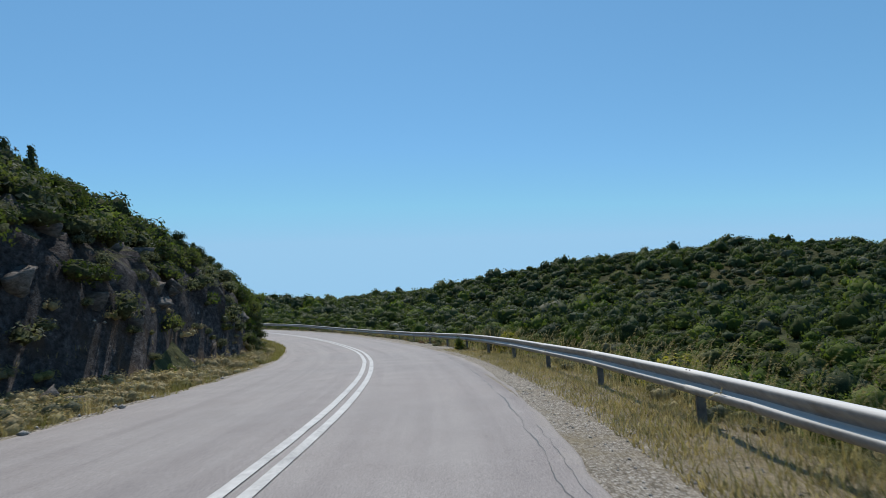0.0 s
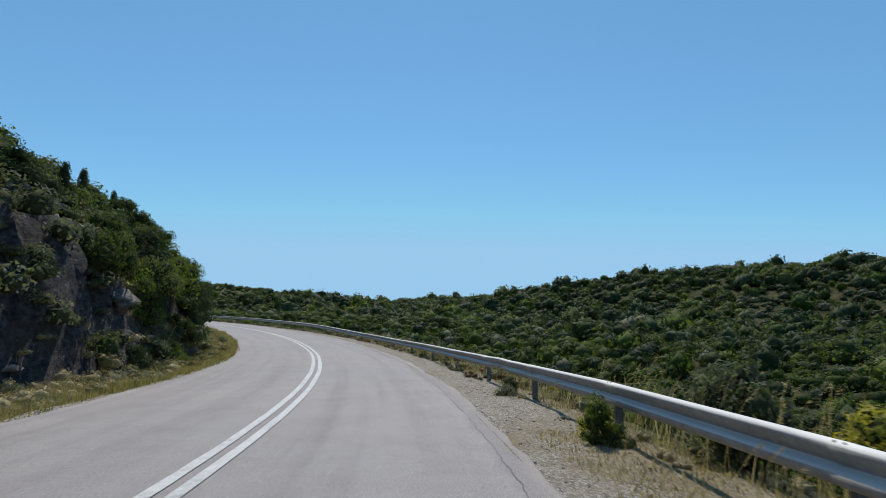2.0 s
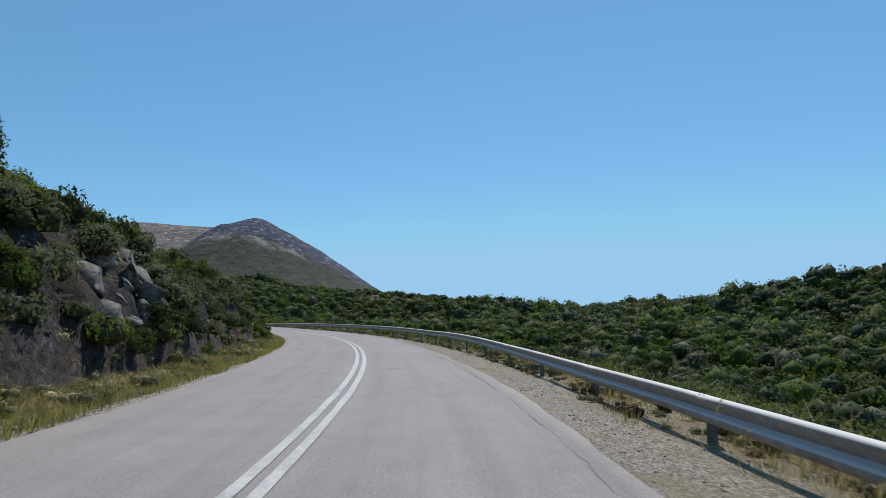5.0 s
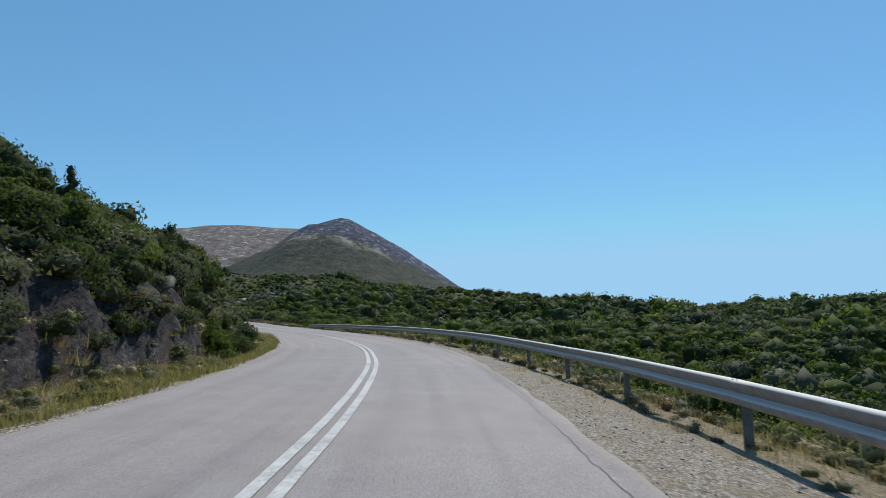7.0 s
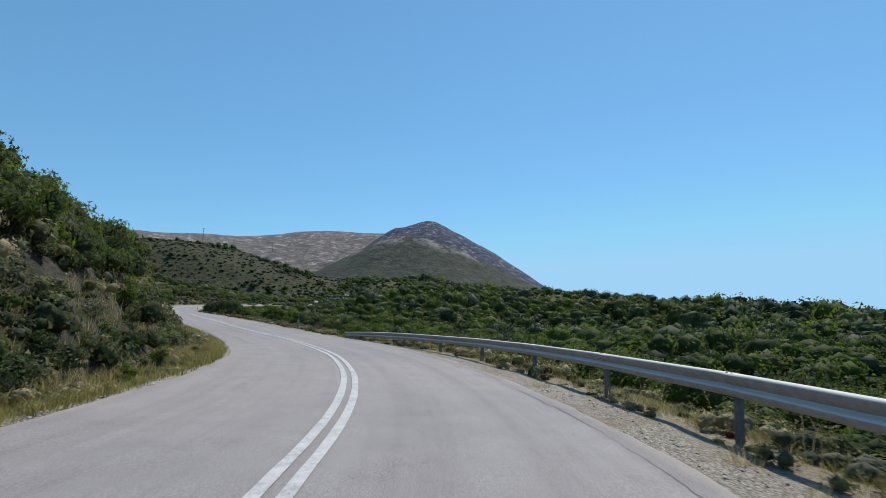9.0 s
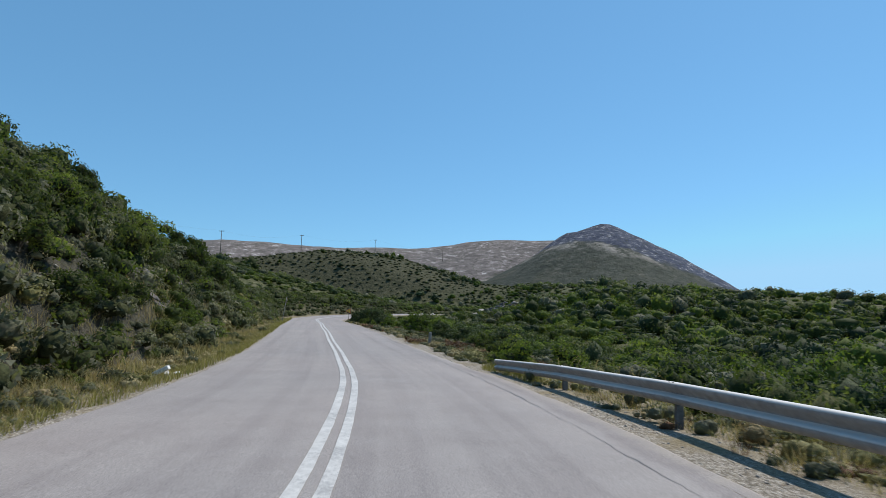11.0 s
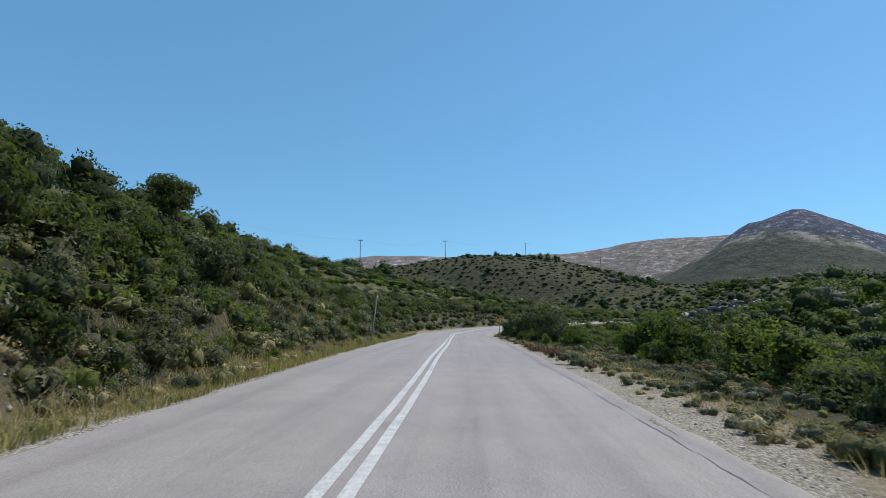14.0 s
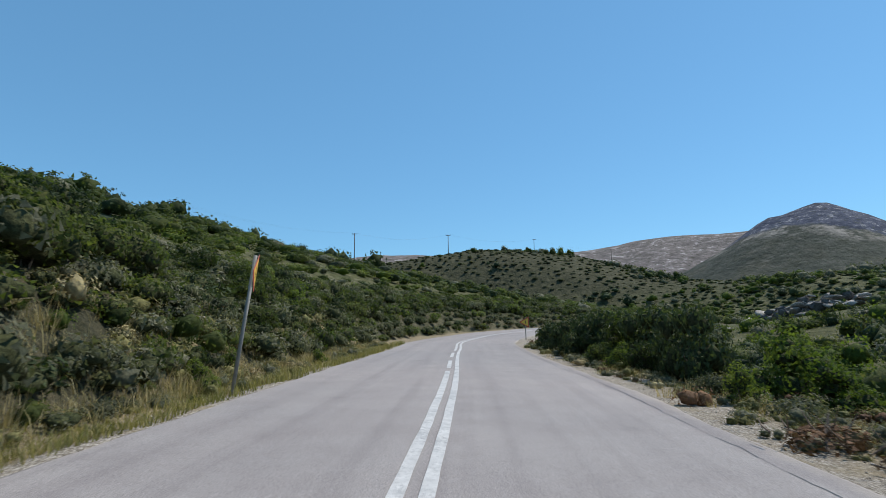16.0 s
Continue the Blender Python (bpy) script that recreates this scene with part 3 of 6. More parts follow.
def far_relief(x, y):
    x, y = np.asarray(x, float), np.asarray(y, float)
    z = np.full(x.shape, -2.5)
    for hx, hy, sx, sy, a in HILLS + HILLS_MORE:
        z = z + a * np.exp(-(((x - hx) / sx) ** 2 + ((y - hy) / sy) ** 2) / 2)
    r = np.hypot(x - OX, y - OY)
    az = np.degrees(np.arctan2(-(x - OX), y - OY))
    plat = np.interp(az, PLATEAU_AZ, PLATEAU_Z) * sstep(r, 330, 770) ** 1.15
    ca, sa = math.cos(radians(PEAK_AZ)), math.sin(radians(PEAK_AZ))
    v = -(x - OX) * sa + (y - OY) * ca - PEAK_D
    u = (x - OX) * ca + (y - OY) * sa
    peak = np.interp(u, PEAK_U, PEAK_Z) * np.exp(-0.5 * (v / np.where(v < 0, 95, 145)) ** 2)
    crag = sstep(peak, 53, 83)
    peak = peak + crag * vnoise(x, y, 21, 4, 0.6) * 3.6 - crag * 2.2 * np.abs(np.sin(peak * 0.29))
    top = np.maximum(plat, peak)
    z = z + np.maximum(0, top - np.maximum(z, 0) * sstep(r, 290, 440) * 0.8)
    z = z + vnoise(x, y, 60, 4) * sstep(r, 60, 300) * 2.2 + vnoise(x, y, 11, 3) * 0.5
    z = z + vnoise(x, y, 130, 4) * sstep(r, 380, 700) * 5
    return z


TOE_S = [-40, 15, 24, 30, 34, 39, 45, 52, 60, 68, 74, 84, 94, 102, 115, 135, 141, 150, 156, 172, 180, 200, 230, 300]
TOE_M = [9.0, 8.8, 8.3, 8.0, 7.3, 6.7, 6.3, 5.8, 5.8, 6.4, 6.5, 6.3, 5.9, 5.9, 6.0, 6.1, 5.7, 6.0, 5.5, 5.7, 5.6, 6.0, 6.5, 6.5]


def toe_of(s):
    """How far left of the centre line the bank begins."""
    return np.interp(s, TOE_S, TOE_M) + 0.35 * vnoise(s, 0 * np.asarray(s, float), 6, 3)


RISE_S = [-40, 0, 15, 25, 35, 45, 55, 65, 75, 85, 95, 105, 120, 135, 150, 165, 180, 195, 210, 230, 300]
RISE_K = [1.01, 1.02, 1.02, 1.03, 1.13, 1.11, 1.28, 1.44, 0.66, 0.26, 0.43, 0.95, 1.09, 1.41, 1.53, 0.80, 1.10, 0.54, 0.89, 0.94, 0.10]
EDGE_S = [-40, 5, 16, 30, 46, 56, 83, 94, 104, 124, 134, 150, 160, 180, 300]
EDGE_N = [3.2, 3.2, 3.42, 3.6, 3.7, 3.55, 3.35, 3.75, 4.0, 3.85, 3.85, 3.9, 3.95, 4.0, 4.0]
LEFT_S = [-40, 13, 23, 38, 48, 60, 90, 100, 108, 120, 150, 300]
LEFT_M = [4.4, 4.38, 4.15, 4.05, 3.7, 3.75, 3.8, 4.05, 4.1, 3.68, 3.66, 3.74]


RAIL_S = [-40, 0, 16, 24, 32, 40, 48, 56, 64, 72, 80, 88, 96, 104, 112, 118, 124, 129, 133, 136, 140, 300]
RAIL_OFF = [5.06, 5.06, 5.14, 5.23, 5.22, 5.14, 5.02, 4.93, 4.9, 4.99, 5.21, 5.36, 5.44, 5.45, 5.38, 5.23, 5.03, 4.85, 4.62, 4.45, 5.2, 5.5]


def relief(x, y, sunk=True):
    """Height of the ground. sunk: lowered a little under the roadside strips that lie on it."""
    shape = np.shape(x)
    x, y = np.asarray(x, float).ravel(), np.asarray(y, float).ravel()
    far = far_relief(x, y)
    s, n = to_road(x, y)
    sc = np.clip(s, SMIN, SMAX)
    zr = np.interp(sc, _cs, _cp[:, 2]) + np.interp(sc, CROSS_S, CROSS_V) * np.clip(n, -4.5, 4.5)
    m = -n
    # bank inside the bend
    toe = toe_of(sc)
    b = np.maximum(m - toe, 0)
    sharp = np.interp(sc, [-40, 36, 50, 66, 74, 92, 104, 300], [0.36, 0.36, 1.2, 1.1, 0.75, 0.8, 1.3, 1.4])
    cut = np.interp(sc, [-40, 30, 75, 95, 120, 150, 200, 300], [4.8, 4.2, 3.0, 2.8, 2.2, 1.8, 1.6, 0.5])
    lump = vnoise(x, y, 3.2, 4, 0.6)
    left = zr - 0.14 * sstep(m, np.interp(sc, LEFT_S, LEFT_M) + 0.1, np.interp(sc, LEFT_S, LEFT_M) + 1.0) + 0.12 * sstep(m, toe - 1.1, toe) + cut * (1 - np.exp(-b / sharp)) + 33 * (1 - np.exp(-b / 60)) * np.interp(sc, RISE_S, RISE_K)
    left = left + lump * 0.5 * sstep(b, 0.2, 2.0) + vnoise(x, y, 0.9, 3, 0.6) * (0.05 + 0.28 * sstep(b, 0.1, 1.0))
    w = sstep(m, 55, 120)
    left = left * (1 - w) + far * w
    # outer side: shoulder, then down into the valley
    steep = np.interp(sc, [-40, 70, 110, 135, 300], [0.34, 0.34, 0.2, 0.1, 0.05])
    edge = np.interp(sc, EDGE_S, EDGE_N)
    right = zr - 0.045 * sstep(n, edge - 0.1, edge + 0.15) - 0.05 * sstep(n, 4.6, 5.6) - steep * np.maximum(n - 5.7, 0)
    right = right + vnoise(x, y, 0.8, 3, 0.6) * 0.05 * sstep(n, 4.3, 5) + lump * 0.22 * sstep(n, 6, 9)
    w2 = sstep(n, 7, 42)
    dip = np.interp(sc, [-40, 60, 110, 140], [5.0, 5.0, 2.0, 0.0]) * np.exp(-((n - 34) / 20) ** 2)
    right = right * (1 - w2) + (far - dip) * w2
    z = np.where(n < 0, left, right)
    off = np.hypot(np.maximum(np.abs(s - sc), 0), 0)
    z = np.where(off > 0.5, z * (1 - sstep(off, 0, 40)) + far * sstep(off, 0, 40), z)
    if sunk:
        inside = sstep(n, -15.5, -13.5) * sstep(n, 12.5, 10.5) * (s > SMIN) * (s < SMAX)
        z = z - 0.45 * inside - 1.6 * sstep(n, -13.0, -9.5) * sstep(n, 0.0, -3.0) * (s > SMIN) * (s < SMAX)
    return z.reshape(shape)


# ================= ground, road, shoulders =================
def axis(lo, hi, fine, far_lo, far_hi):
    core = np.arange(lo, hi + 0.01, fine)
    left, right, d = [], [], fine
    p = lo
    while p > far_lo:
        d = min(d * 1.08, 10.0) if p > -1150 else d * 1.25
        p -= d
        left.append(p)
    p, d = hi, fine
    while p < far_hi:
        d = min(d * 1.08, 10.0) if p < 1000 else d * 1.25
        p += d
        right.append(p)
    return np.concatenate([left[::-1], core, right])


def build_ground():
    gx, gy = axis(-225, 45, 2.8, -3200, 2600), axis(-45, 260, 2.8, -2400, 3200)
    X, Y = np.meshgrid(gx, gy, indexing="ij")
    Z = relief(X, Y)
    v = np.stack([X, Y, Z], -1).reshape(-1, 3)
    ob = new("ground", mesh_np("ground", v, grid_tris(len(gx), len(gy))[:, ::-1][:, [0, 2, 1]], HILL, smooth=True))
    return tagged(ob, "stony olive-green hillsides and grey limestone mountain slopes", "ground", kind="structure")


build_ground()


def strip(name, s, n, z_of, material, extra_n=False, smooth=True):
    """A sheet along the road: stations s, offsets n (one column each; may vary along the way)."""
    Sg = np.repeat(s[:, None], n.shape[1], 1)
    P = on_road(Sg, n)
    P[..., 2] = z_of(Sg, n, P)
    if n.min() < -10:
        rough = np.interp(Sg, [-40, 42, 55, 70, 96, 106], [1, 1, 0.4, 0.8, 0.8, 0.12])
        crack = 0.5 - 2.2 * np.abs(vnoise(Sg, P[..., 2] * 0.5 + 20, 1.9, 3, 0.5))
        out = (0.6 * vnoise(Sg, P[..., 2] * 1.5, 1.6, 5, 0.65) + 0.75 * crack) * rough * sstep(-n - toe_of(Sg), 0.1, 0.7) * sstep(n, -14.5, -12)
        tx, ty = np.interp(Sg, _cs, _ct[:, 0]), np.interp(Sg, _cs, _ct[:, 1])
        P[..., 0] += ty * out
        P[..., 1] -= tx * out
    extra = {"lateral": n.ravel(), "station": Sg.ravel(), "margin": (n - np.interp(Sg, EDGE_S, EDGE_N)).ravel(),
             "left_rim": -np.interp(Sg, LEFT_S, LEFT_M).ravel() - 0.1}
    if extra_n is not False:
        extra["lateral"] = n.ravel()
        extra["litter"] = extra_n(Sg, n).ravel()
        extra["rocky"] = np.interp(Sg, [-40, 44, 56, 68, 98, 110, 135, 150], [1, 1, 0.35, 1, 1, 0.5, 0.5, 0.15]).ravel()
        extra["wild"] = sstep(np.where(n < 0, -n - toe_of(Sg) + 6.3, n) + 0.5 * vnoise(Sg, n, 2.0, 3), 5.7, 6.6).ravel()
    tr = grid_tris(len(s), n.shape[1])[:, ::-1]
    return new(name, mesh_np(name, P.reshape(-1, 3), tr, material, smooth=smooth, extra=extra))


def build_road():
    s = np.arange(SMIN + 1, SMAX - 1, 0.6)
    base = np.linspace(-1, 1, 17)
    lo = -np.interp(s, LEFT_S, LEFT_M) + 0.09 * vnoise(s, 0 * s, 2.3, 4, 0.65) + 0.06 * vnoise(s, 0 * s + 9, 0.7, 2)
    hi = np.interp(s, EDGE_S, EDGE_N) + 0.13 * vnoise(s, 0 * s + 31, 3.1, 4, 0.65) + 0.07 * vnoise(s, 0 * s + 57, 0.8, 2)
    n = lo[:, None] + (hi - lo)[:, None] * (base[None] + 1) / 2
    n = np.concatenate([n[:, :1] - 0.02, n[:, :1], n[:, :1] + 0.03, n[:, 1:-1], n[:, -1:] - 0.03, n[:, -1:], n[:, -1:] + 0.03], 1)

    def z_of(S, N, P):
        z = P[..., 2] + 0.012 * vnoise(P[..., 0], P[..., 1], 2.5, 3)
        z[:, 0] -= 0.22
        z[:, -1] -= 0.16
        return z

    return tagged(strip("road", s, n, z_of, ASPHALT), "sun-bleached grey asphalt two-lane road with ragged edges", "road", kind="structure")


road = build_road()


def ribbon(name, s, mid, half, lift, material, label, parent=None):
    """A thin painted or poured band lying on the road."""
    n = np.stack([mid - half, mid, mid + half], 1)
    ob = strip(name, s, n, lambda S, N, P: P[..., 2] + 0.012 * vnoise(P[..., 0], P[..., 1], 2.5, 3) + lift, material)
    ob.parent = parent
    if label:
        tagged(ob, label)
    return ob


def stretches(a, b, gaps):
    out, p = [], a
    for g0, g1 in gaps:
        out.append((p, g0))
        p = g1
    return out + [(p, b)]


marking = tagged(new("road_marking"), "worn white double centre line painted on the asphalt", "road marking", kind="structure")
for off, gaps in ((-0.13, [(190.6, 191.7), (196.0, 198.5), (203, 205)]), (0.13, [])):
    for a, b in stretches(SMIN + 2, SMAX - 2, gaps):
        st = np.arange(a, b, 0.35)
        wob = off + 0.045 + 0.012 * vnoise(st, 0 * st + off, 3.0, 3)
        ribbon("line", st, wob, 0.069 + 0.009 * vnoise(st, 0 * st + 40 + off, 0.5, 3), 0.011, PAINT, "", marking)

seam = tagged(new("tar_seam"), "dark broken tar seam along the outer lane edge", "tar seam", kind="structure")
for k, (a, b, o, wd) in enumerate([(-30, 26, -0.38, 0.007), (2, 8, -0.24, 0.005), (22, 70, -0.32, 0.006), (66, 112, -0.3, 0.007), (86, 92, -0.16, 0.005), (111, 141, -0.52, 0.007), (138, 205, -0.36, 0.007)]):
    st = np.arange(a, b, 0.11)
    mid = np.interp(st, EDGE_S, EDGE_N) + o + 0.08 * vnoise(st, 0 * st + 11 * k, 6, 3) + 0.07 * vnoise(st, 0 * st + 5 * k, 0.6, 4, 0.75)
    half = np.clip(wd * (0.8 + 1.6 * vnoise(st, 0 * st + 3 * k, 0.9, 3)), 0.002, 0.02)
    ribbon("seam", st, mid, half, 0.004, TAR, "", seam)


def build_shoulders():
    s = np.arange(SMIN + 1, SMAX - 1, 0.5)
    nl = -np.concatenate([[3.45, 3.7, 3.9, 4.1, 4.3, 4.5, 4.8], np.arange(5.2, 11.6, 0.24), np.arange(11.9, 15.3, 0.7)])
    nr = np.concatenate([[2.6, 2.95, 3.2, 3.45, 3.7, 3.95, 4.2, 4.45, 4.7, 5.0, 5.3, 5.6, 5.9, 6.3, 6.8], np.arange(7.4, 12.5, 0.7)])
    for name, cols, label in (("roadside_bank", nl[::-1], "rocky roadside bank with straw-coloured verge"), ("gravel_shoulder", nr, "pale gravel shoulder with dry grass litter")):
        n = np.repeat(cols[None], len(s), 0)

        def z_of(S, N, P):
            z = relief(P[..., 0], P[..., 1], False)
            inner = np.where(N < 0, -N < np.interp(S, LEFT_S, LEFT_M) + 0.02, N < np.interp(S, EDGE_S, EDGE_N) - 0.25)
            z = np.where(inner, P[..., 2] - 0.09, z)
            z[:, 0 if N[0, 0] < 0 else -1] -= 0.6
            return z

        def litter(S, N):
            return np.where(N < 0, 0.95 * sstep(-N - np.interp(S, LEFT_S, LEFT_M) + 0.3 * vnoise(S, N, 1.3, 3), 0.2, 0.6), 0.85 * sstep(N - np.interp(S, RAIL_S, RAIL_OFF) + 0.7 * vnoise(S, N, 2.2, 3) - 0.6 * sstep(S, 24, 34), -1.15, -0.5))

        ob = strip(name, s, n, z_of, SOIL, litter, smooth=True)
        tagged(ob, label, "verge", kind="structure")


build_shoulders()


def height(x, y):
    return relief(np.asarray(x, float), np.asarray(y, float), False)


# ================= guardrail =================
def w_profile():
    """Cross section of a W beam: (out, up) pairs; out is towards the road."""
    return [(0.0, 0.156), (0.03, 0.16), (0.062, 0.157), (0.084, 0.146), (0.094, 0.126), (0.092, 0.098), (0.07, 0.062), (0.032, 0.028), (0.014, 0.004),
            (0.016, -0.012), (0.046, -0.026), (0.074, -0.036), (0.092, -0.05), (0.098, -0.07), (0.092, -0.102), (0.066, -0.136), (0.03, -0.157), (0.0, -0.158)]


def beam_mesh(name, length, dent=0.0, seed=0):
    """One beam along +x, its front towards +y, rolled sheet 4 mm thick."""
    prof = w_profile()
    nx = 9
    lap = 0.09
    rs = random.Random(seed)
    verts, k = [], len(prof)
    cuts = [rs.uniform(-0.2, 0.2) for _ in range(3)]
    for side in (0, 1):
        for i in range(nx):
            f = i / (nx - 1)
            x = -lap + (length + 2 * lap) * f
            d = dent * math.exp(-((f - 0.45 - cuts[0]) / 0.16) ** 2)
            up = dent * 0.35 * math.exp(-((f - 0.5 - cuts[1]) / 0.12) ** 2)
            for o, u in prof:
                bulge = 0.006 * f
                verts.append((x, o - side * 0.004 - d * (1 if u < 0 else 0.45) + bulge, u + up * (1 if u < 0 else 0.3)))
    tris = []
    g = grid_tris(nx, k)
    tris = np.concatenate([g, g[:, ::-1] + nx * k])
    rim = []
    for i in range(nx - 1):
        for j in (0, k - 1):
            a, b = i * k + j, (i + 1) * k + j
            c, d2 = a + nx * k, b + nx * k
            rim += [(a, b, d2), (a, d2, c)]
    for i in (0, nx - 1):
        for j in range(k - 1):
            a, b = i * k + j, i * k + j + 1
            c, d2 = a + nx * k, b + nx * k
            rim += [(a, b, d2), (a, d2, c)]
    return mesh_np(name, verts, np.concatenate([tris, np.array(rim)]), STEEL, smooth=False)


def post_mesh():
    bm = bmesh.new()
    h = 1.25
    for sx, sy, ox, oy in ((0.006, 0.11, 0, 0), (0.055, 0.006, 0.027, 0.052), (0.055, 0.006, 0.027, -0.052), (0.006, 0.022, 0.052, 0.042), (0.006, 0.022, 0.052, -0.042)):
        bm_box(bm, sx, sy, h, Matrix.Translation((ox, oy, -h / 2)))
    me = bpy.data.meshes.new("post")
    bm.to_mesh(me)
    bm.free()
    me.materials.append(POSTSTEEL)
    return me


def bolt_mesh():
    bm = bmesh.new()
    bmesh.ops.create_uvsphere(bm, u_segments=8, v_segments=5, radius=0.017, matrix=Matrix.Diagonal((1, 0.6, 1, 1)))
    me = bpy.data.meshes.new("bolt")
    bm.to_mesh(me)
    bm.free()
    me.materials.append(BOLT)
    return me


RAIL_END = 135.4


def rail_top(s):
    """Height of the beam's middle over the road beside it; it ramps down into the ground at its end."""
    return np.interp(s, [0, 8, 16, 24, 32, 40, 48, 56, 64, 72, 80, 88, 96, 104, 112, 118, 124, 129, 133, 136],
                     [0.5, 0.48, 0.48, 0.53, 0.53, 0.48, 0.42, 0.36, 0.35, 0.42, 0.55, 0.61, 0.64, 0.66, 0.64, 0.58, 0.49, 0.41, 0.26, 0.14])


def build_guardrail():
    thing = tagged(new("guardrail"), "weathered galvanised steel W-beam guardrail on C-section posts", "guardrail")
    step = 4.4
    ss = np.arange(RAIL_END - step * 38, RAIL_END + 0.01, step)
    beams = [beam_mesh("beam", step), beam_mesh("beam", step, 0.03, 1), beam_mesh("beam", step, 0.1, 2), beam_mesh("beam", step, -0.015, 3)]
    pm, bo = post_mesh(), bolt_mesh()
    rs = random.Random(5)
    pts = []
    for s in ss:
        p = on_road(s, float(np.interp(s, RAIL_S, RAIL_OFF)) + 0.05 * float(vnoise(s, 0.0, 14, 2)))
        p[2] += float(rail_top(s)) + 0.02 * float(vnoise(s, 3.0, 6, 2))
        pts.append(Vector(p))
    for i in range(len(pts) - 1):
        a, b = pts[i], pts[i + 1]
        d = b - a
        yaw = math.atan2(d.y, d.x)
        tilt = math.atan2(d.z, math.hypot(d.x, d.y))
        pick = 0 if rs.random() < 0.6 else rs.choice([1, 3])
        if abs(ss[i] - 36) < 2:
            pick = 2
        ob = new("beam", beams[pick])
        ob.parent = thing
        lean = rs.uniform(-2.0, 2.0)
        ob.matrix_basis = Matrix.Translation(a) @ Matrix.Rotation(yaw, 4, "Z") @ Matrix.Rotation(-tilt, 4, "Y") @ Matrix.Rotation(radians(lean), 4, "X") @ Matrix.Diagonal((d.length / step, 1, 1, 1))
        for dx in (-0.05, 0.05):
            for up in (0.15, -0.06):
                bt = new("bolt", bo)
                bt.parent = ob
                bt.matrix_basis = Matrix.Translation((dx, 0.072, up))
        if ss[i] < RAIL_END - 3:
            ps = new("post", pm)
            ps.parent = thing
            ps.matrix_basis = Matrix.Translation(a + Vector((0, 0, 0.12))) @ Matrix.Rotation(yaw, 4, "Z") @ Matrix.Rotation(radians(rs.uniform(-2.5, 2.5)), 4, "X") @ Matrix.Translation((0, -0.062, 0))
    return thing


build_guardrail()

# ================= plants: shapes =================

def ico(sub):
    bm = bmesh.new()
    bmesh.ops.create_icosphere(bm, subdivisions=sub, radius=1.0)
    v = np.array([x.co[:] for x in bm.verts])
    t = np.array([[q.index for q in f.verts] for f in bm.faces])
    bm.free()
    return v, t


ICO1, ICO2 = ico(1), ico(2)


def leaf_quads(rs, P, N, size, droop=0.0, long=1.6, stray=0.6):
    """Small pointed sprays of leaves at P that face roughly along N."""
    k = len(P)
    rnd = rs.normal(size=(k, 3))
    nrm = N + stray * rnd
    nrm /= np.linalg.norm(nrm, axis=1)[:, None]
    up = rs.normal(size=(k, 3)) + np.array([0, 0, 0.8 - droop]) + 0.6 * N
    u = up - (up * nrm).sum(1)[:, None] * nrm
    u /= np.linalg.norm(u, axis=1)[:, None] + 1e-9
    w = np.cross(nrm, u)
    sz = size * rs.uniform(0.6, 1.35, k)[:, None]
    v = np.stack([P - u * sz * 0.4 * long + w * sz * 0.5, P - u * sz * 0.4 * long - w * sz * 0.5, P + u * sz * 0.75 * long], 1).reshape(-1, 3)
    t = np.arange(k * 3).reshape(-1, 3)
    return v, t


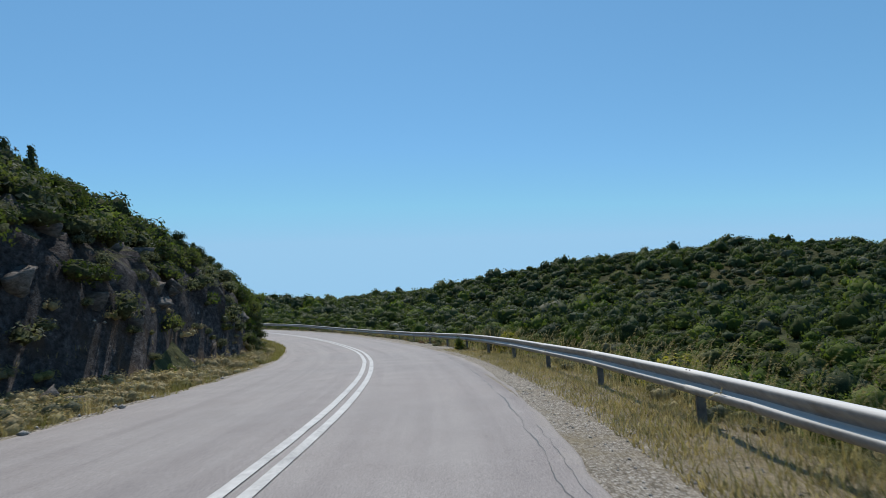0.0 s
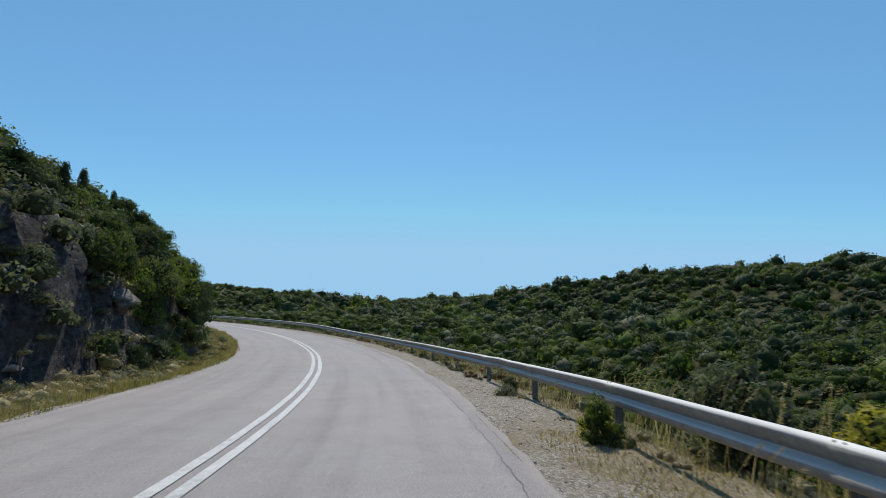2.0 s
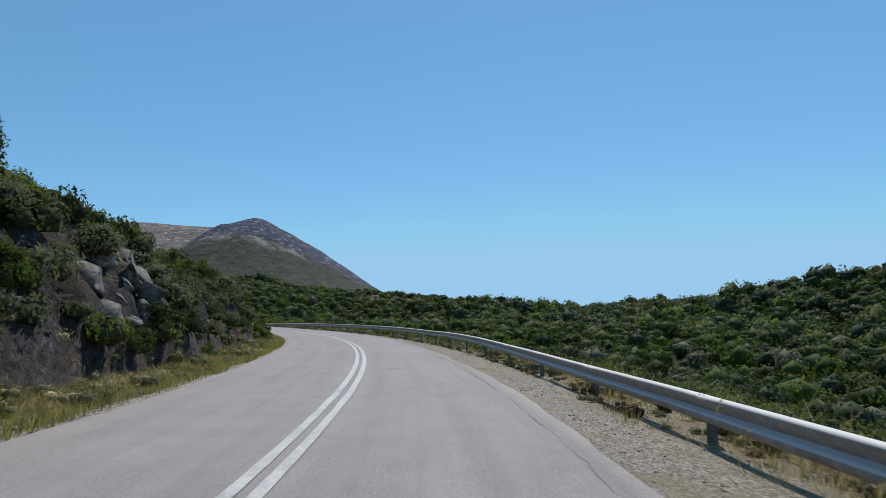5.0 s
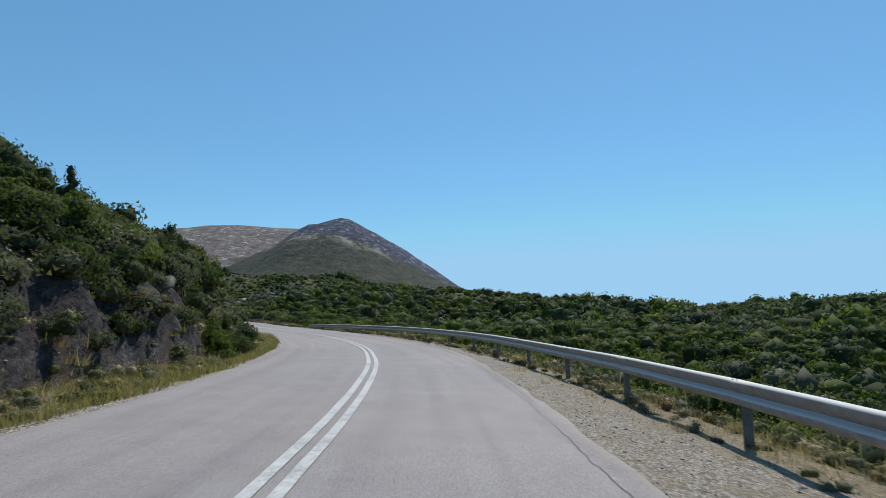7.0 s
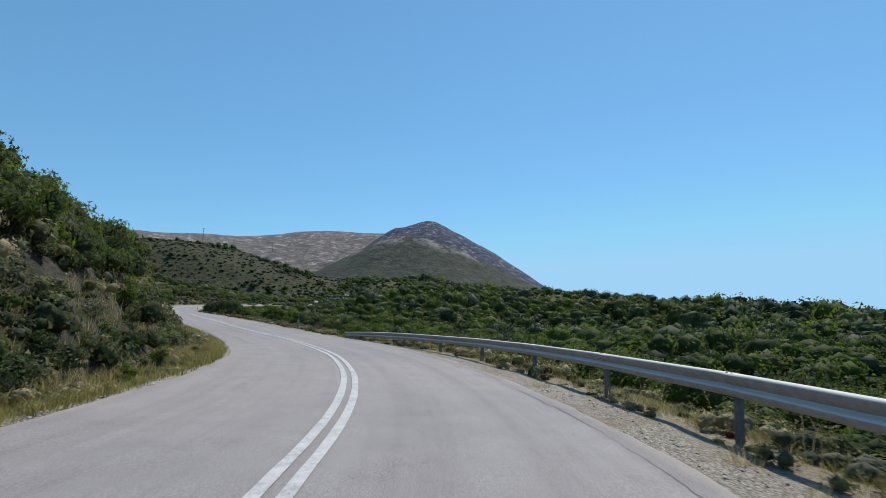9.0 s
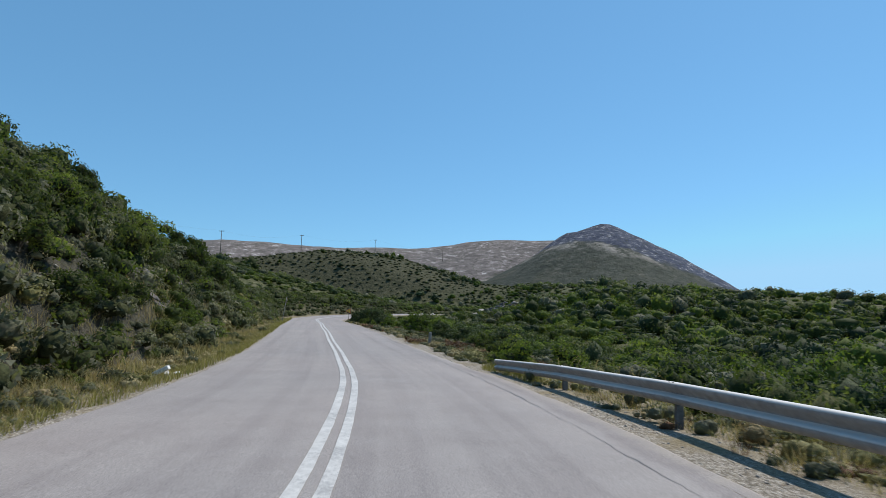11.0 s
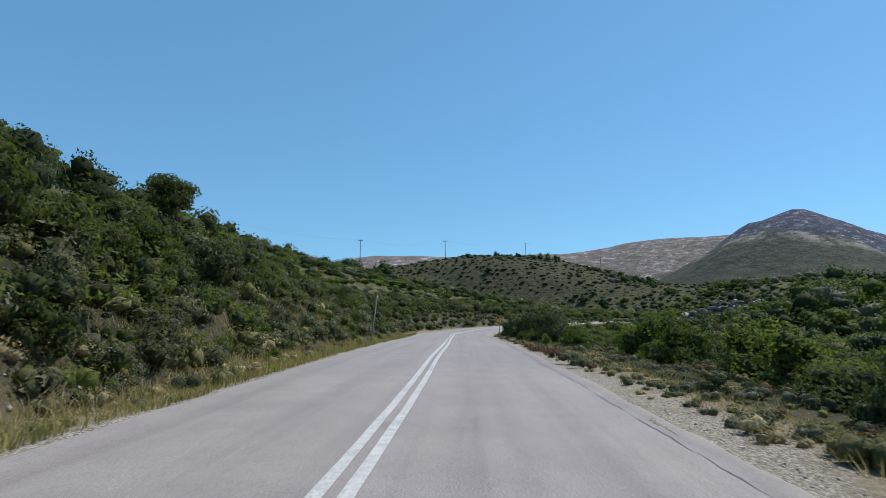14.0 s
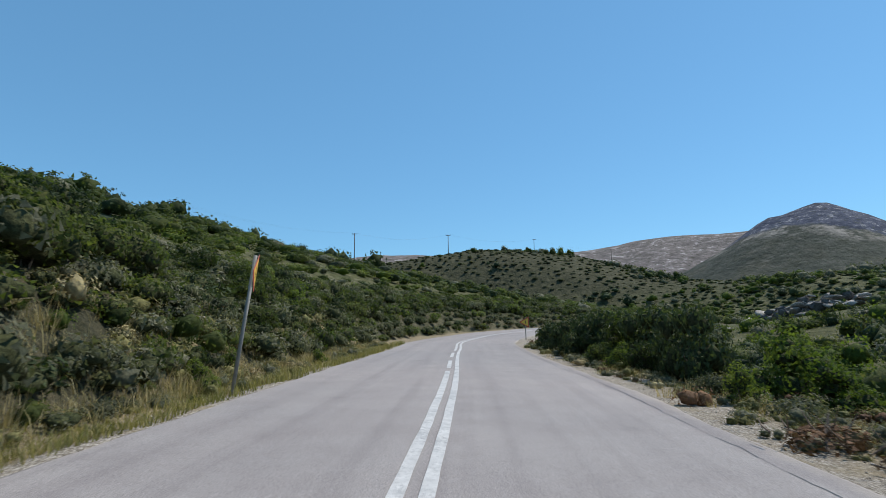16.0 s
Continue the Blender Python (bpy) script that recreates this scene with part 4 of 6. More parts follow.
def lumps_of(rs, kind):
    """Centres and radii of the leaf masses of a plant about 1 m in radius."""
    out = []
    if kind == "dome":
        out.append((np.array([0, 0, 0.45]), np.array([0.72, 0.72, 0.6])))
        for _ in range(9):
            a, r = rs.uniform(0, 2 * math.pi), rs.uniform(0.35, 0.72)
            q = rs.uniform(0.26, 0.44)
            out.append((np.array([r * math.cos(a), r * math.sin(a), rs.uniform(0.25, 1.0 - 0.55 * r)]), np.array([q, q, q * rs.uniform(0.75, 1.05)])))
    elif kind == "loose":
        for _ in range(12):
            a, r = rs.uniform(0, 2 * math.pi), rs.uniform(0.0, 0.8)
            q = rs.uniform(0.2, 0.4)
            out.append((np.array([r * math.cos(a), r * math.sin(a), rs.uniform(0.25, 1.25 - 0.5 * r)]), np.array([q, q, q * rs.uniform(0.8, 1.3)])))
    elif kind == "cushion":
        for _ in range(6):
            a, r = rs.uniform(0, 2 * math.pi), rs.uniform(0.0, 0.6)
            q = rs.uniform(0.38, 0.55)
            out.append((np.array([r * math.cos(a), r * math.sin(a), rs.uniform(0.15, 0.4)]), np.array([q, q, q * 0.85])))
    elif kind == "knoll":
        for _ in range(4):
            a, r = rs.uniform(0, 2 * math.pi), rs.uniform(0.15, 0.65)
            q = rs.uniform(0.36, 0.6)
            out.append((np.array([r * math.cos(a), r * math.sin(a), rs.uniform(0.2, 0.75 - 0.4 * r)]), np.array([q, q, q * rs.uniform(0.8, 1.05)])))
    elif kind == "clump":
        for _ in range(2):
            a, r = rs.uniform(0, 2 * math.pi), rs.uniform(0.3, 0.5)
            q = rs.uniform(0.6, 0.75)
            out.append((np.array([r * math.cos(a), r * math.sin(a), rs.uniform(0.2, 0.5)]), np.array([q, q, q * 0.85])))
    elif kind == "cone":
        for k in range(16):
            f = k / 15
            a, r = rs.uniform(0, 2 * math.pi), (1 - f) * rs.uniform(0.25, 0.55)
            q = 0.23 + 0.22 * (1 - f)
            out.append((np.array([r * math.cos(a), r * math.sin(a), 0.3 + 1.9 * f]), np.array([q, q, q * 1.35])))
    elif kind == "crown":
        for k in range(15):
            a, r = rs.uniform(0, 2 * math.pi), rs.uniform(0.1, 0.95)
            q = rs.uniform(0.3, 0.5)
            out.append((np.array([r * math.cos(a), r * math.sin(a), rs.uniform(0.55, 1.9 - 0.6 * r)]), np.array([q, q, q * 0.85])))
    return out


def leaf_mass(seed, kind, leaves, size, core=True, ic=ICO1, shrink=0.72, long=1.25, shell=(0.72, 1.12), stray=0.42):
    rs = np.random.RandomState(seed)
    L = lumps_of(rs, kind)
    area = np.array([r[0] * r[2] + r[0] * r[1] for _, r in L])
    V, T, M, base = [], [], [], 0
    counts = np.maximum(3, (leaves * area / area.sum()).astype(int))
    for (c, r), k in zip(L, counts):
        d = rs.normal(size=(int(k * 1.5), 3))
        d /= np.linalg.norm(d, axis=1)[:, None]
        d = d[d[:, 2] > -0.55][:k]
        P = c + d * r * rs.uniform(*shell, len(d))[:, None]
        keep = P[:, 2] > 0.02
        for c2, r2 in L:
            if c2 is not c:
                keep &= (((P - c2) / (r2 * 0.72)) ** 2).sum(1) > 1
        v, t = leaf_quads(rs, P[keep], d[keep], size, long=long, stray=stray)
        V.append(v), T.append(t + base), M.append(np.zeros(len(t), int))
        base += len(v)
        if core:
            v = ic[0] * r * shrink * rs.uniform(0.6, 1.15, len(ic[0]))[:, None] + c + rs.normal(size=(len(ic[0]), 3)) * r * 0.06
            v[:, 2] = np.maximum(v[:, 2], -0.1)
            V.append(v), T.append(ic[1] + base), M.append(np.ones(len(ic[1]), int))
            base += len(v)
    return np.concatenate(V), np.concatenate(T), np.concatenate(M)


def branch_mesh(seed, n, reach, high, r0):
    rs = random.Random(seed)
    bm = bmesh.new()
    for _ in range(n):
        a = rs.uniform(0, 2 * math.pi)
        r = reach * rs.uniform(0.3, 1.0)
        p0 = Vector((rs.uniform(-0.08, 0.08), rs.uniform(-0.08, 0.08), -0.25))
        p1 = Vector((r * 0.45 * math.cos(a), r * 0.45 * math.sin(a), high * 0.45))
        p2 = Vector((r * math.cos(a), r * math.sin(a), high * rs.uniform(0.75, 1.0)))
        bm_tube(bm, p0, p1, r0, r0 * 0.7, 4)
        bm_tube(bm, p1, p2, r0 * 0.7, r0 * 0.3, 4)
    me = bpy.data.meshes.new("branching")
    bm.to_mesh(me)
    bm.free()
    me.materials.append(BARK)
    return me


def trunk_mesh(seed, high, r0):
    rs = random.Random(seed)
    bm = bmesh.new()
    p = Vector((0, 0, -0.3))
    r = r0
    for k in range(4):
        q = p + Vector((rs.uniform(-0.12, 0.12), rs.uniform(-0.12, 0.12), high / 4 + (0.3 if k == 0 else 0)))
        bm_tube(bm, p, q, r, r * 0.8, 9)
        if k:
            for _ in range(3):
                a = rs.uniform(0, 2 * math.pi)
                e = q + Vector((math.cos(a) * rs.uniform(0.4, 0.8), math.sin(a) * rs.uniform(0.4, 0.8), rs.uniform(0.25, 0.6)))
                bm_tube(bm, q, e, r * 0.45, r * 0.15, 6)
        p, r = q, r * 0.8
    me = bpy.data.meshes.new("trunk")
    bm.to_mesh(me)
    bm.free()
    me.materials.append(BARK)
    return me


def plant_proto(name, label, category, group, kind, seed, leaves, size, material, trunk=None, core=True, long=1.3):
    """A plant of about 1 m radius: an Empty at its base with its leaves and its stems."""
    top = tagged(new(name), label, category, group)
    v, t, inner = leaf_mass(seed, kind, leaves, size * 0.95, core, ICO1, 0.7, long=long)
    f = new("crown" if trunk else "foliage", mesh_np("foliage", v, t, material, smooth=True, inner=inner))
    f.parent = top
    w = new("trunk" if trunk else "branching", trunk_mesh(seed, trunk, 0.075) if trunk else branch_mesh(seed, 7, 0.7, 0.75, 0.022))
    w.parent = top
    return top


PROTOS = {}
for key, args in {
    "mastic": ("shrub", "dense rounded evergreen maquis shrub with small leathery leaves", "shrub", "shrubs on the bank", "dome", 11, 1700, 0.074, GREEN),
    "mastic_b": ("shrub", "dense rounded evergreen maquis shrub with small leathery leaves", "shrub", "shrubs on the bank", "loose", 12, 1700, 0.074, GREEN),
    "bright": ("shrub", "fresh yellow-green mastic shrub in full leaf", "shrub", "shrubs on the bank", "loose", 13, 1700, 0.074, BRIGHT),
    "grey": ("shrub", "grey-green cushion of dry aromatic scrub", "shrub", "cushions of scrub", "cushion", 14, 1700, 0.066, GREY),
    "grey_b": ("shrub", "grey-green cushion of dry aromatic scrub", "shrub", "cushions of scrub", "dome", 15, 1700, 0.066, GREY),
    "dry": ("dry_bush", "sun-dried straw-brown low bush on the verge", "dry bush", "dry bushes on the verge", "cushion", 16, 1700, 0.066, DRYLEAF),
    "broom": ("broom_bush", "yellow flowering broom bush beside the guardrail", "broom bush", "broom bushes", "loose", 17, 1700, 0.066, YELLOW),
    "olive": ("shrub", "loose grey-green wild olive shrub leaning over the guardrail", "shrub", "wild olives", "loose", 31, 1800, 0.055, OLIVELEAF),
    "rust": ("dry_bush", "rust-brown dead bush on the bank", "dry bush", "dead bushes", "cushion", 32, 1700, 0.055, RUSTLEAF),
    "dark": ("shrub", "dark upright juniper shrub", "shrub", "dark shrubs", "loose", 18, 1700, 0.074, DARK),
    "tree": ("tree", "small evergreen oak tree with a dense irregular crown", "tree", "trees on the bank", "crown", 21, 3400, 0.068, GREEN, 1.0),
    "tree_b": ("tree", "small evergreen oak tree with a dense irregular crown", "tree", "trees on the bank", "crown", 22, 3400, 0.068, BRIGHT, 1.0),
    "pine": ("tree", "dark green pine with a ragged crown on the bank", "tree", "pines on the bank", "crown", 24, 3400, 0.062, DARK, 1.0),
    "conifer": ("conifer", "dark pointed juniper tree on the slope", "conifer", "conifers on the bank", "cone", 23, 3400, 0.068, DARK, 1.4),
}.items():
    PROTOS[key] = [plant_proto(*args), 0]


def put_plant(key, x, y, size, high=1.0, turn=0.0, sink=0.05):
    proto = PROTOS[key]
    m = Matrix.Translation((x, y, float(height([x], [y])[0]) - sink)) @ Matrix.Rotation(turn, 4, "Z")
    if proto[1] == 0:
        ob = proto[0]
        ob.matrix_basis = m
    else:
        ob = copy_thing(proto[0], m)
    ob.scale = (size, size, size * high)
    proto[1] += 1
    return ob


def put_sn(key, s, n, size, high=1.0, turn=0.0, sink=0.05):
    p = on_road(s, n)
    return put_plant(key, p[0], p[1], size, high, turn, sink)


# ================= plants: single ones along the road =================
rp = random.Random(42)
taken = []


def free(s, n, r):
    for a, b, q in taken:
        if (a - s) ** 2 + (b - n) ** 2 < (0.62 * (r + q)) ** 2:
            return False
    taken.append((s, n, r))
    return True


# chosen ones, placed and sized to fit the camera's view
for key, s, n, r, h in (
    ("bright", 98.8, -5.9, 0.8, 1.2), ("dark", 105.6, -5.9, 0.95, 1.0), ("dark", 107.6, -6.0, 0.9, 1.0), ("dark", 110.0, -6.1, 0.8, 0.9), ("mastic_b", 104.0, -7.4, 1.0, 0.9),
    ("dark", 55.6, -6.9, 1.1, 1.3), ("tree", 45.2, -7.9, 0.95, 1.1),
    ("tree_b", 55.0, -8.3, 0.95, 1.0), ("mastic", 56.8, -7.0, 1.0, 1.1),
    ("dark", 19.5, -10.3, 0.9, 1.1), ("mastic", 17.5, -10.8, 1.1, 0.9), ("mastic", 34.0, -9.0, 1.1, 0.9), ("mastic_b", 29.5, -9.6, 1.1, 0.9), ("conifer", 26.5, -10.2, 0.5, 1.0), ("conifer", 37.5, -9.6, 0.55, 1.0),
    ("mastic", 42.5, -7.3, 1.2, 1.1), ("dark", 44.0, -6.2, 0.8, 1.0), ("mastic", 46.5, -6.0, 0.8, 1.0), ("bright", 48.5, -6.1, 0.8, 1.0), ("mastic_b", 51.0, -6.1, 0.85, 1.0), ("bright", 53.5, -6.0, 0.7, 1.0), ("mastic", 55.5, -6.2, 0.8, 1.0), ("dark", 57.5, -6.4, 0.8, 1.0), ("mastic", 75.0, -6.8, 0.9, 0.9), ("mastic_b", 72.5, -6.7, 0.8, 0.9), ("dark", 50.5, -7.7, 1.3, 1.2), ("mastic_b", 53.0, -7.1, 1.1, 1.1), ("bright", 55.5, -7.3, 1.0, 1.2), ("dark", 47.0, -7.0, 1.0, 1.2), ("mastic", 58.8, -7.2, 1.1, 1.1), ("dark", 61.0, -7.4, 0.9, 1.2), 
    ("tree", 144.0, -10.5, 0.95, 1.0), ("tree_b", 139.5, -9.6, 0.9, 1.0), ("mastic", 135.0, -9.0, 1.1, 1.0),
    ("tree", 171.0, -10.8, 1.0, 1.0), ("mastic", 166.0, -8.6, 1.3, 1.0), ("tree", 177.5, -12.5, 1.2, 1.05), ("tree", 180.5, -14.5, 1.25, 1.1), ("tree_b", 169.0, -8.6, 0.95, 1.0), ("mastic_b", 156.0, -8.2, 1.5, 1.1), ("mastic", 161.0, -8.0, 1.6, 1.15),
    ("pine", 57.8, -6.5, 1.0, 1.2), ("pine", 54.6, -6.2, 1.0, 1.2), ("dark", 52.8, -6.0, 1.0, 1.3), ("tree_b", 51.0, -6.6, 1.15, 1.15), ("tree", 48.2, -6.9, 1.1, 1.1), ("bright", 46.6, -6.8, 1.1, 1.3), ("mastic", 43.8, -7.2, 1.15, 1.4),
    ("pine", 30.5, -11.0, 0.73, 1.04), ("pine", 33.6, -10.4, 0.77, 1.00), ("pine", 36.4, -10.1, 0.82, 1.04), ("pine", 39.0, -10.0, 0.77, 0.95), ("pine", 41.8, -9.6, 0.82, 1.00), ("pine", 44.6, -9.7, 0.77, 0.95), ("conifer", 47.6, -10.2, 0.72, 1.2), ("conifer", 50.5, -10.4, 0.68, 1.15),
    ("conifer", 22.5, -12.6, 0.75, 1.2), ("tree", 25.0, -12.0, 0.9, 0.9), ("conifer", 27.4, -11.6, 0.6, 1.1), ("tree", 53.6, -9.4, 0.95, 1.0), ("conifer", 59.6, -11.0, 0.7, 1.2), ("conifer", 62.4, -12.0, 0.7, 1.1),
    ("mastic", 101.0, -5.3, 0.75, 1.1), ("dark", 102.6, -5.4, 0.85, 1.15), ("bright", 97.9, -5.4, 0.6, 1.15), ("tree", 113.4, -9.6, 0.85, 0.9), ("conifer", 111.6, -10.4, 0.55, 1.0), ("rust", 93.1, -6.7, 0.5, 1.0), ("rust", 95.0, -6.6, 0.4, 0.9),
    ("tree_b", 148.8, -9.3, 1.15, 1.05), ("tree", 151.8, -10.6, 0.85, 0.9), ("tree", 146.4, -11.4, 0.9, 0.95), ("dark", 156.5, -9.6, 1.0, 1.0),
    # outer side, past the end of the rail
    ("dark", 202.0, 6.4, 1.5, 1.1), ("dark", 205.0, 6.8, 1.6, 1.15), ("mastic", 208.0, 7.2, 1.6, 1.1), ("dark", 199.5, 7.0, 1.6, 1.2), ("mastic_b", 196.8, 7.4, 1.6, 1.15), ("dark", 194.2, 7.4, 1.6, 1.2), ("dark", 188.6, 6.5, 1.2, 1.45), ("dark", 190.8, 7.0, 1.15, 1.4), ("mastic", 192.5, 6.6, 0.95, 1.1), ("bright", 186.2, 7.6, 1.1, 1.0), ("bright", 184.4, 7.4, 0.8, 0.9), ("mastic", 201.0, 9.2, 1.6, 1.1), ("dark", 211.0, 7.6, 1.5, 1.0), ("mastic_b", 205.5, 9.4, 1.7, 1.1),
    ("bright", 193.8, 5.9, 0.6, 1.1), ("grey", 185.8, 5.7, 0.6, 1.2), ("bright", 184.2, 5.6, 0.5, 1.1), ("grey", 182.8, 5.9, 0.6, 1.0), ("mastic", 196.0, 5.7, 0.8, 1.1), ("dark", 200.0, 5.8, 1.1, 1.3), ("dry", 184.0, -6.4, 0.62, 0.9),
    ("dark", 205.5, 5.6, 1.0, 1.25), ("dark", 209.5, 5.9, 1.1, 1.2), ("mastic", 213.0, 6.2, 1.2, 1.1), ("dark", 216.5, 6.6, 1.3, 1.1),
    ("bright", 166.4, 9.4, 1.4, 0.85), ("mastic", 163.0, 8.6, 1.15, 0.85), ("dark", 160.0, 8.0, 1.15, 1.0), ("bright", 169.5, 9.8, 1.5, 0.85), ("dark", 157.5, 8.7, 1.2, 0.9), ("mastic", 155.0, 9.2, 1.1, 0.8),
    ("bright", 176.0, 8.6, 1.4, 0.9), ("bright", 172.5, 8.6, 1.5, 0.9), ("bright", 179.3, 8.9, 1.2, 0.85), ("grey", 168.0, 7.2, 0.75, 0.9),
    ("mastic", 143.0, 7.2, 0.95, 1.0), ("dark", 145.5, 8.2, 1.2, 1.0), ("mastic_b", 148.0, 7.8, 0.9, 0.9), ("mastic", 151.5, 8.4, 1.0, 0.9),
    ("dry", 152.0, 6.3, 0.55, 0.8), ("grey", 150.0, 6.7, 0.6, 0.8), ("dry", 164.0, 6.4, 0.55, 0.7), ("grey", 167.0, 6.5, 0.7, 0.7), ("grey", 170.5, 6.8, 0.75, 0.7), ("dry", 173.5, 6.3, 0.5, 0.7), ("dark", 163.5, 6.2, 0.42, 0.9), ("dry", 177.5, 6.6, 0.5, 0.8), ("grey", 174.8, 7.0, 0.6, 0.8), ("grey", 158.0, 6.2, 0.55, 0.7),
    # behind the rail
    ("broom", 25.2, 6.2, 0.75, 1.15), ("broom", 26.6, 6.5, 0.8, 1.1), ("olive", 27.9, 6.1, 0.92, 1.25), ("olive", 28.7, 6.5, 0.8, 1.15), ("broom", 38.0, 7.0, 0.4, 1.0), ("broom", 13.3, 7.3, 1.25, 0.62), ("bright", 29.1, 4.72, 0.36, 1.3), ("broom", 29.6, 4.85, 0.33, 1.2), ("grey", 34.8, 4.75, 0.36, 1.2), ("olive", 35.3, 5.0, 0.3, 1.2), ("broom", 47.0, 5.6, 0.3, 0.9), ("broom", 51.5, 5.6, 0.28, 0.9), ("broom", 88.5, 6.0, 0.35, 0.8), ("broom", 99.0, 6.2, 0.3, 0.8), ("bright", 127.5, 5.9, 0.45, 0.8), ("bright", 128.6, 6.1, 0.4, 0.8), ("grey", 131.0, 6.2, 0.5, 0.8),
    ("bright", 6.0, 7.3, 1.0, 0.9), ("bright", 3.0, 7.6, 1.1, 1.0), ("mastic", 0.5, 8.2, 1.2, 1.0), ("mastic", 9.0, 9.6, 1.4, 0.9), ("dark", 18.0, 9.2, 1.3, 0.9), ("mastic_b", 22.0, 9.6, 1.4, 0.9),
    ("bright", 136.9, 5.7, 0.8, 0.8), ("bright", 138.4, 5.9, 0.9, 0.85), ("bright", 136.2, 6.9, 0.9, 0.8), ("mastic_b", 140.4, 6.3, 0.85, 0.85),
):
    taken.append((s, n, r))
    put_sn(key, s, n, r, h, rp.uniform(0, 6.28), 0.08)

# the bank: cushions and shrubs among the rocks
tries = 0
count = 0
while count < 205 and tries < 8000:
    tries += 1
    s = rp.uniform(-4, 222)
    deep = rp.random()
    n = -(float(toe_of(s)) + 0.25 + 4.4 * deep ** 1.1)
    rocky = 1.0 if s < 42 or 66 < s < 100 else 0.0
    if rocky and -n < toe_of(s) + 2.0 and rp.random() < (0.25 if s < 42 else 0.1):
        continue
    up = -n - float(toe_of(s))
    big = rp.uniform(0.8, 1.35) if up > 1.5 else rp.uniform(0.5, 0.95)
    if not free(s, n, big):
        continue
    q = rp.random()
    if up < 1.8 and s < 44:
        big *= 0.75
        key = "grey" if q < 0.5 else "grey_b" if q < 0.85 else "mastic"
    elif up < 1.8:
        key = "grey" if q < 0.34 else "grey_b" if q < 0.58 else "mastic" if q < 0.74 else "bright" if q < 0.82 else "mastic_b" if q < 0.93 else "dark"
    else:
        key = "mastic" if q < 0.33 else "mastic_b" if q < 0.6 else "dark" if q < 0.7 else "grey_b" if q < 0.8 else "bright" if q < 0.87 else "tree" if q < 0.95 else "conifer"
    if key == "conifer" and 20 < s < 130:
        key = "mastic"
    if key == "tree" and 92 < s < 128:
        key = "mastic_b"
    if key in ("tree", "conifer"):
        big = min(big, 0.95)
    put_sn(key, s, n, big, rp.uniform(0.8, 1.2), rp.uniform(0, 6.28), 0.12)
    count += 1
# grey cushions clinging to the rock face
for k in range(40):
    s = rp.uniform(2, 44)
    up = rp.uniform(0.1, 1.5) ** 1.3
    put_sn("grey" if k % 3 else "grey_b", s, -(float(toe_of(s)) + up), rp.uniform(0.26, 0.55), rp.uniform(0.8, 1.1), rp.uniform(0, 6.28), 0.1)
# low dry bushes of the verge
count, tries = 0, 0
while count < 75 and tries < 3000:
    tries += 1
    s = rp.uniform(0, 205)
    n = -rp.uniform(5.0, float(toe_of(s)) + 0.2)
    r = rp.uniform(0.22, 0.5)
    if not free(s, n, r):
        continue
    q = rp.random()
    put_sn("dry" if q < (0.6 if s < 70 else 0.35) else "grey" if q < 0.8 else "bright", s, n, r, rp.uniform(0.7, 1.1), rp.uniform(0, 6.28), 0.05)
    count += 1

# ================= plants: what nobody could count =================
def joined(name, templates, X, Y, Z, size, high, tone, material, label, category):
    """One mesh of many plants: copies of small leaf masses."""
    rs = np.random.RandomState(len(X))
    V, T, A, M, base = [], [], [], [], 0
    pick = rs.randint(0, len(templates), len(X))
    for k, (tv, tt, tm) in enumerate(templates):
        q = np.where(pick == k)[0]
        if not len(q):
            continue
        a = rs.uniform(0, 2 * math.pi, len(q))
        c, s_ = np.cos(a)[:, None], np.sin(a)[:, None]
        vx = (tv[None, :, 0] * c - tv[None, :, 1] * s_) * size[q][:, None] + X[q][:, None]
        vy = (tv[None, :, 0] * s_ + tv[None, :, 1] * c) * size[q][:, None] + Y[q][:, None]
        vz = tv[None, :, 2] * (size[q] * high[q])[:, None] + Z[q][:, None]
        V.append(np.stack([vx, vy, vz], -1).reshape(-1, 3))
        T.append((tt[None] + (np.arange(len(q)) * len(tv))[:, None, None] + base).reshape(-1, 3))
        A.append(np.repeat(tone[q], len(tv)))
        M.append(np.tile(tm, len(q)))
        base += len(q) * len(tv)
    ob = new(name, mesh_np(name, np.concatenate(V), np.concatenate(T), material, np.concatenate(A), smooth=True, inner=np.concatenate(M)))
    return tagged(ob, label, category, kind="stuff")


def field(seed, count, box, keep, spacing):
    """Scattered places with a least spacing, kept where keep() says so."""
    rs = np.random.RandomState(seed)
    return thin(rs.uniform(box[0], box[1], count), rs.uniform(box[2], box[3], count), keep, spacing, rs)


def thin(x, y, keep, spacing, rs):
    s, n = to_road(x, y)
    ok = keep(x, y, s, n)
    x, y, s, n = x[ok], y[ok], s[ok], n[ok]
    cell, out = {}, []
    for i in range(len(x)):
        c = (int(x[i] // spacing), int(y[i] // spacing))
        if any((x[i] - x[j]) ** 2 + (y[i] - y[j]) ** 2 < spacing * spacing for a in (-1, 0, 1) for b in (-1, 0, 1) for j in cell.get((c[0] + a, c[1] + b), ())):
            continue
        cell.setdefault(c, []).append(i)
        out.append(i)
    out = np.array(out)
    return x[out], y[out], s[out], n[out], rs


def field_along(seed, count, s_rng, n_rng, keep, spacing):
    """The same in stations and offsets."""
    rs = np.random.RandomState(seed)
    P = on_road(rs.uniform(*s_rng, count), rs.uniform(*n_rng, count))
    return thin(P[:, 0], P[:, 1], keep, spacing, rs)


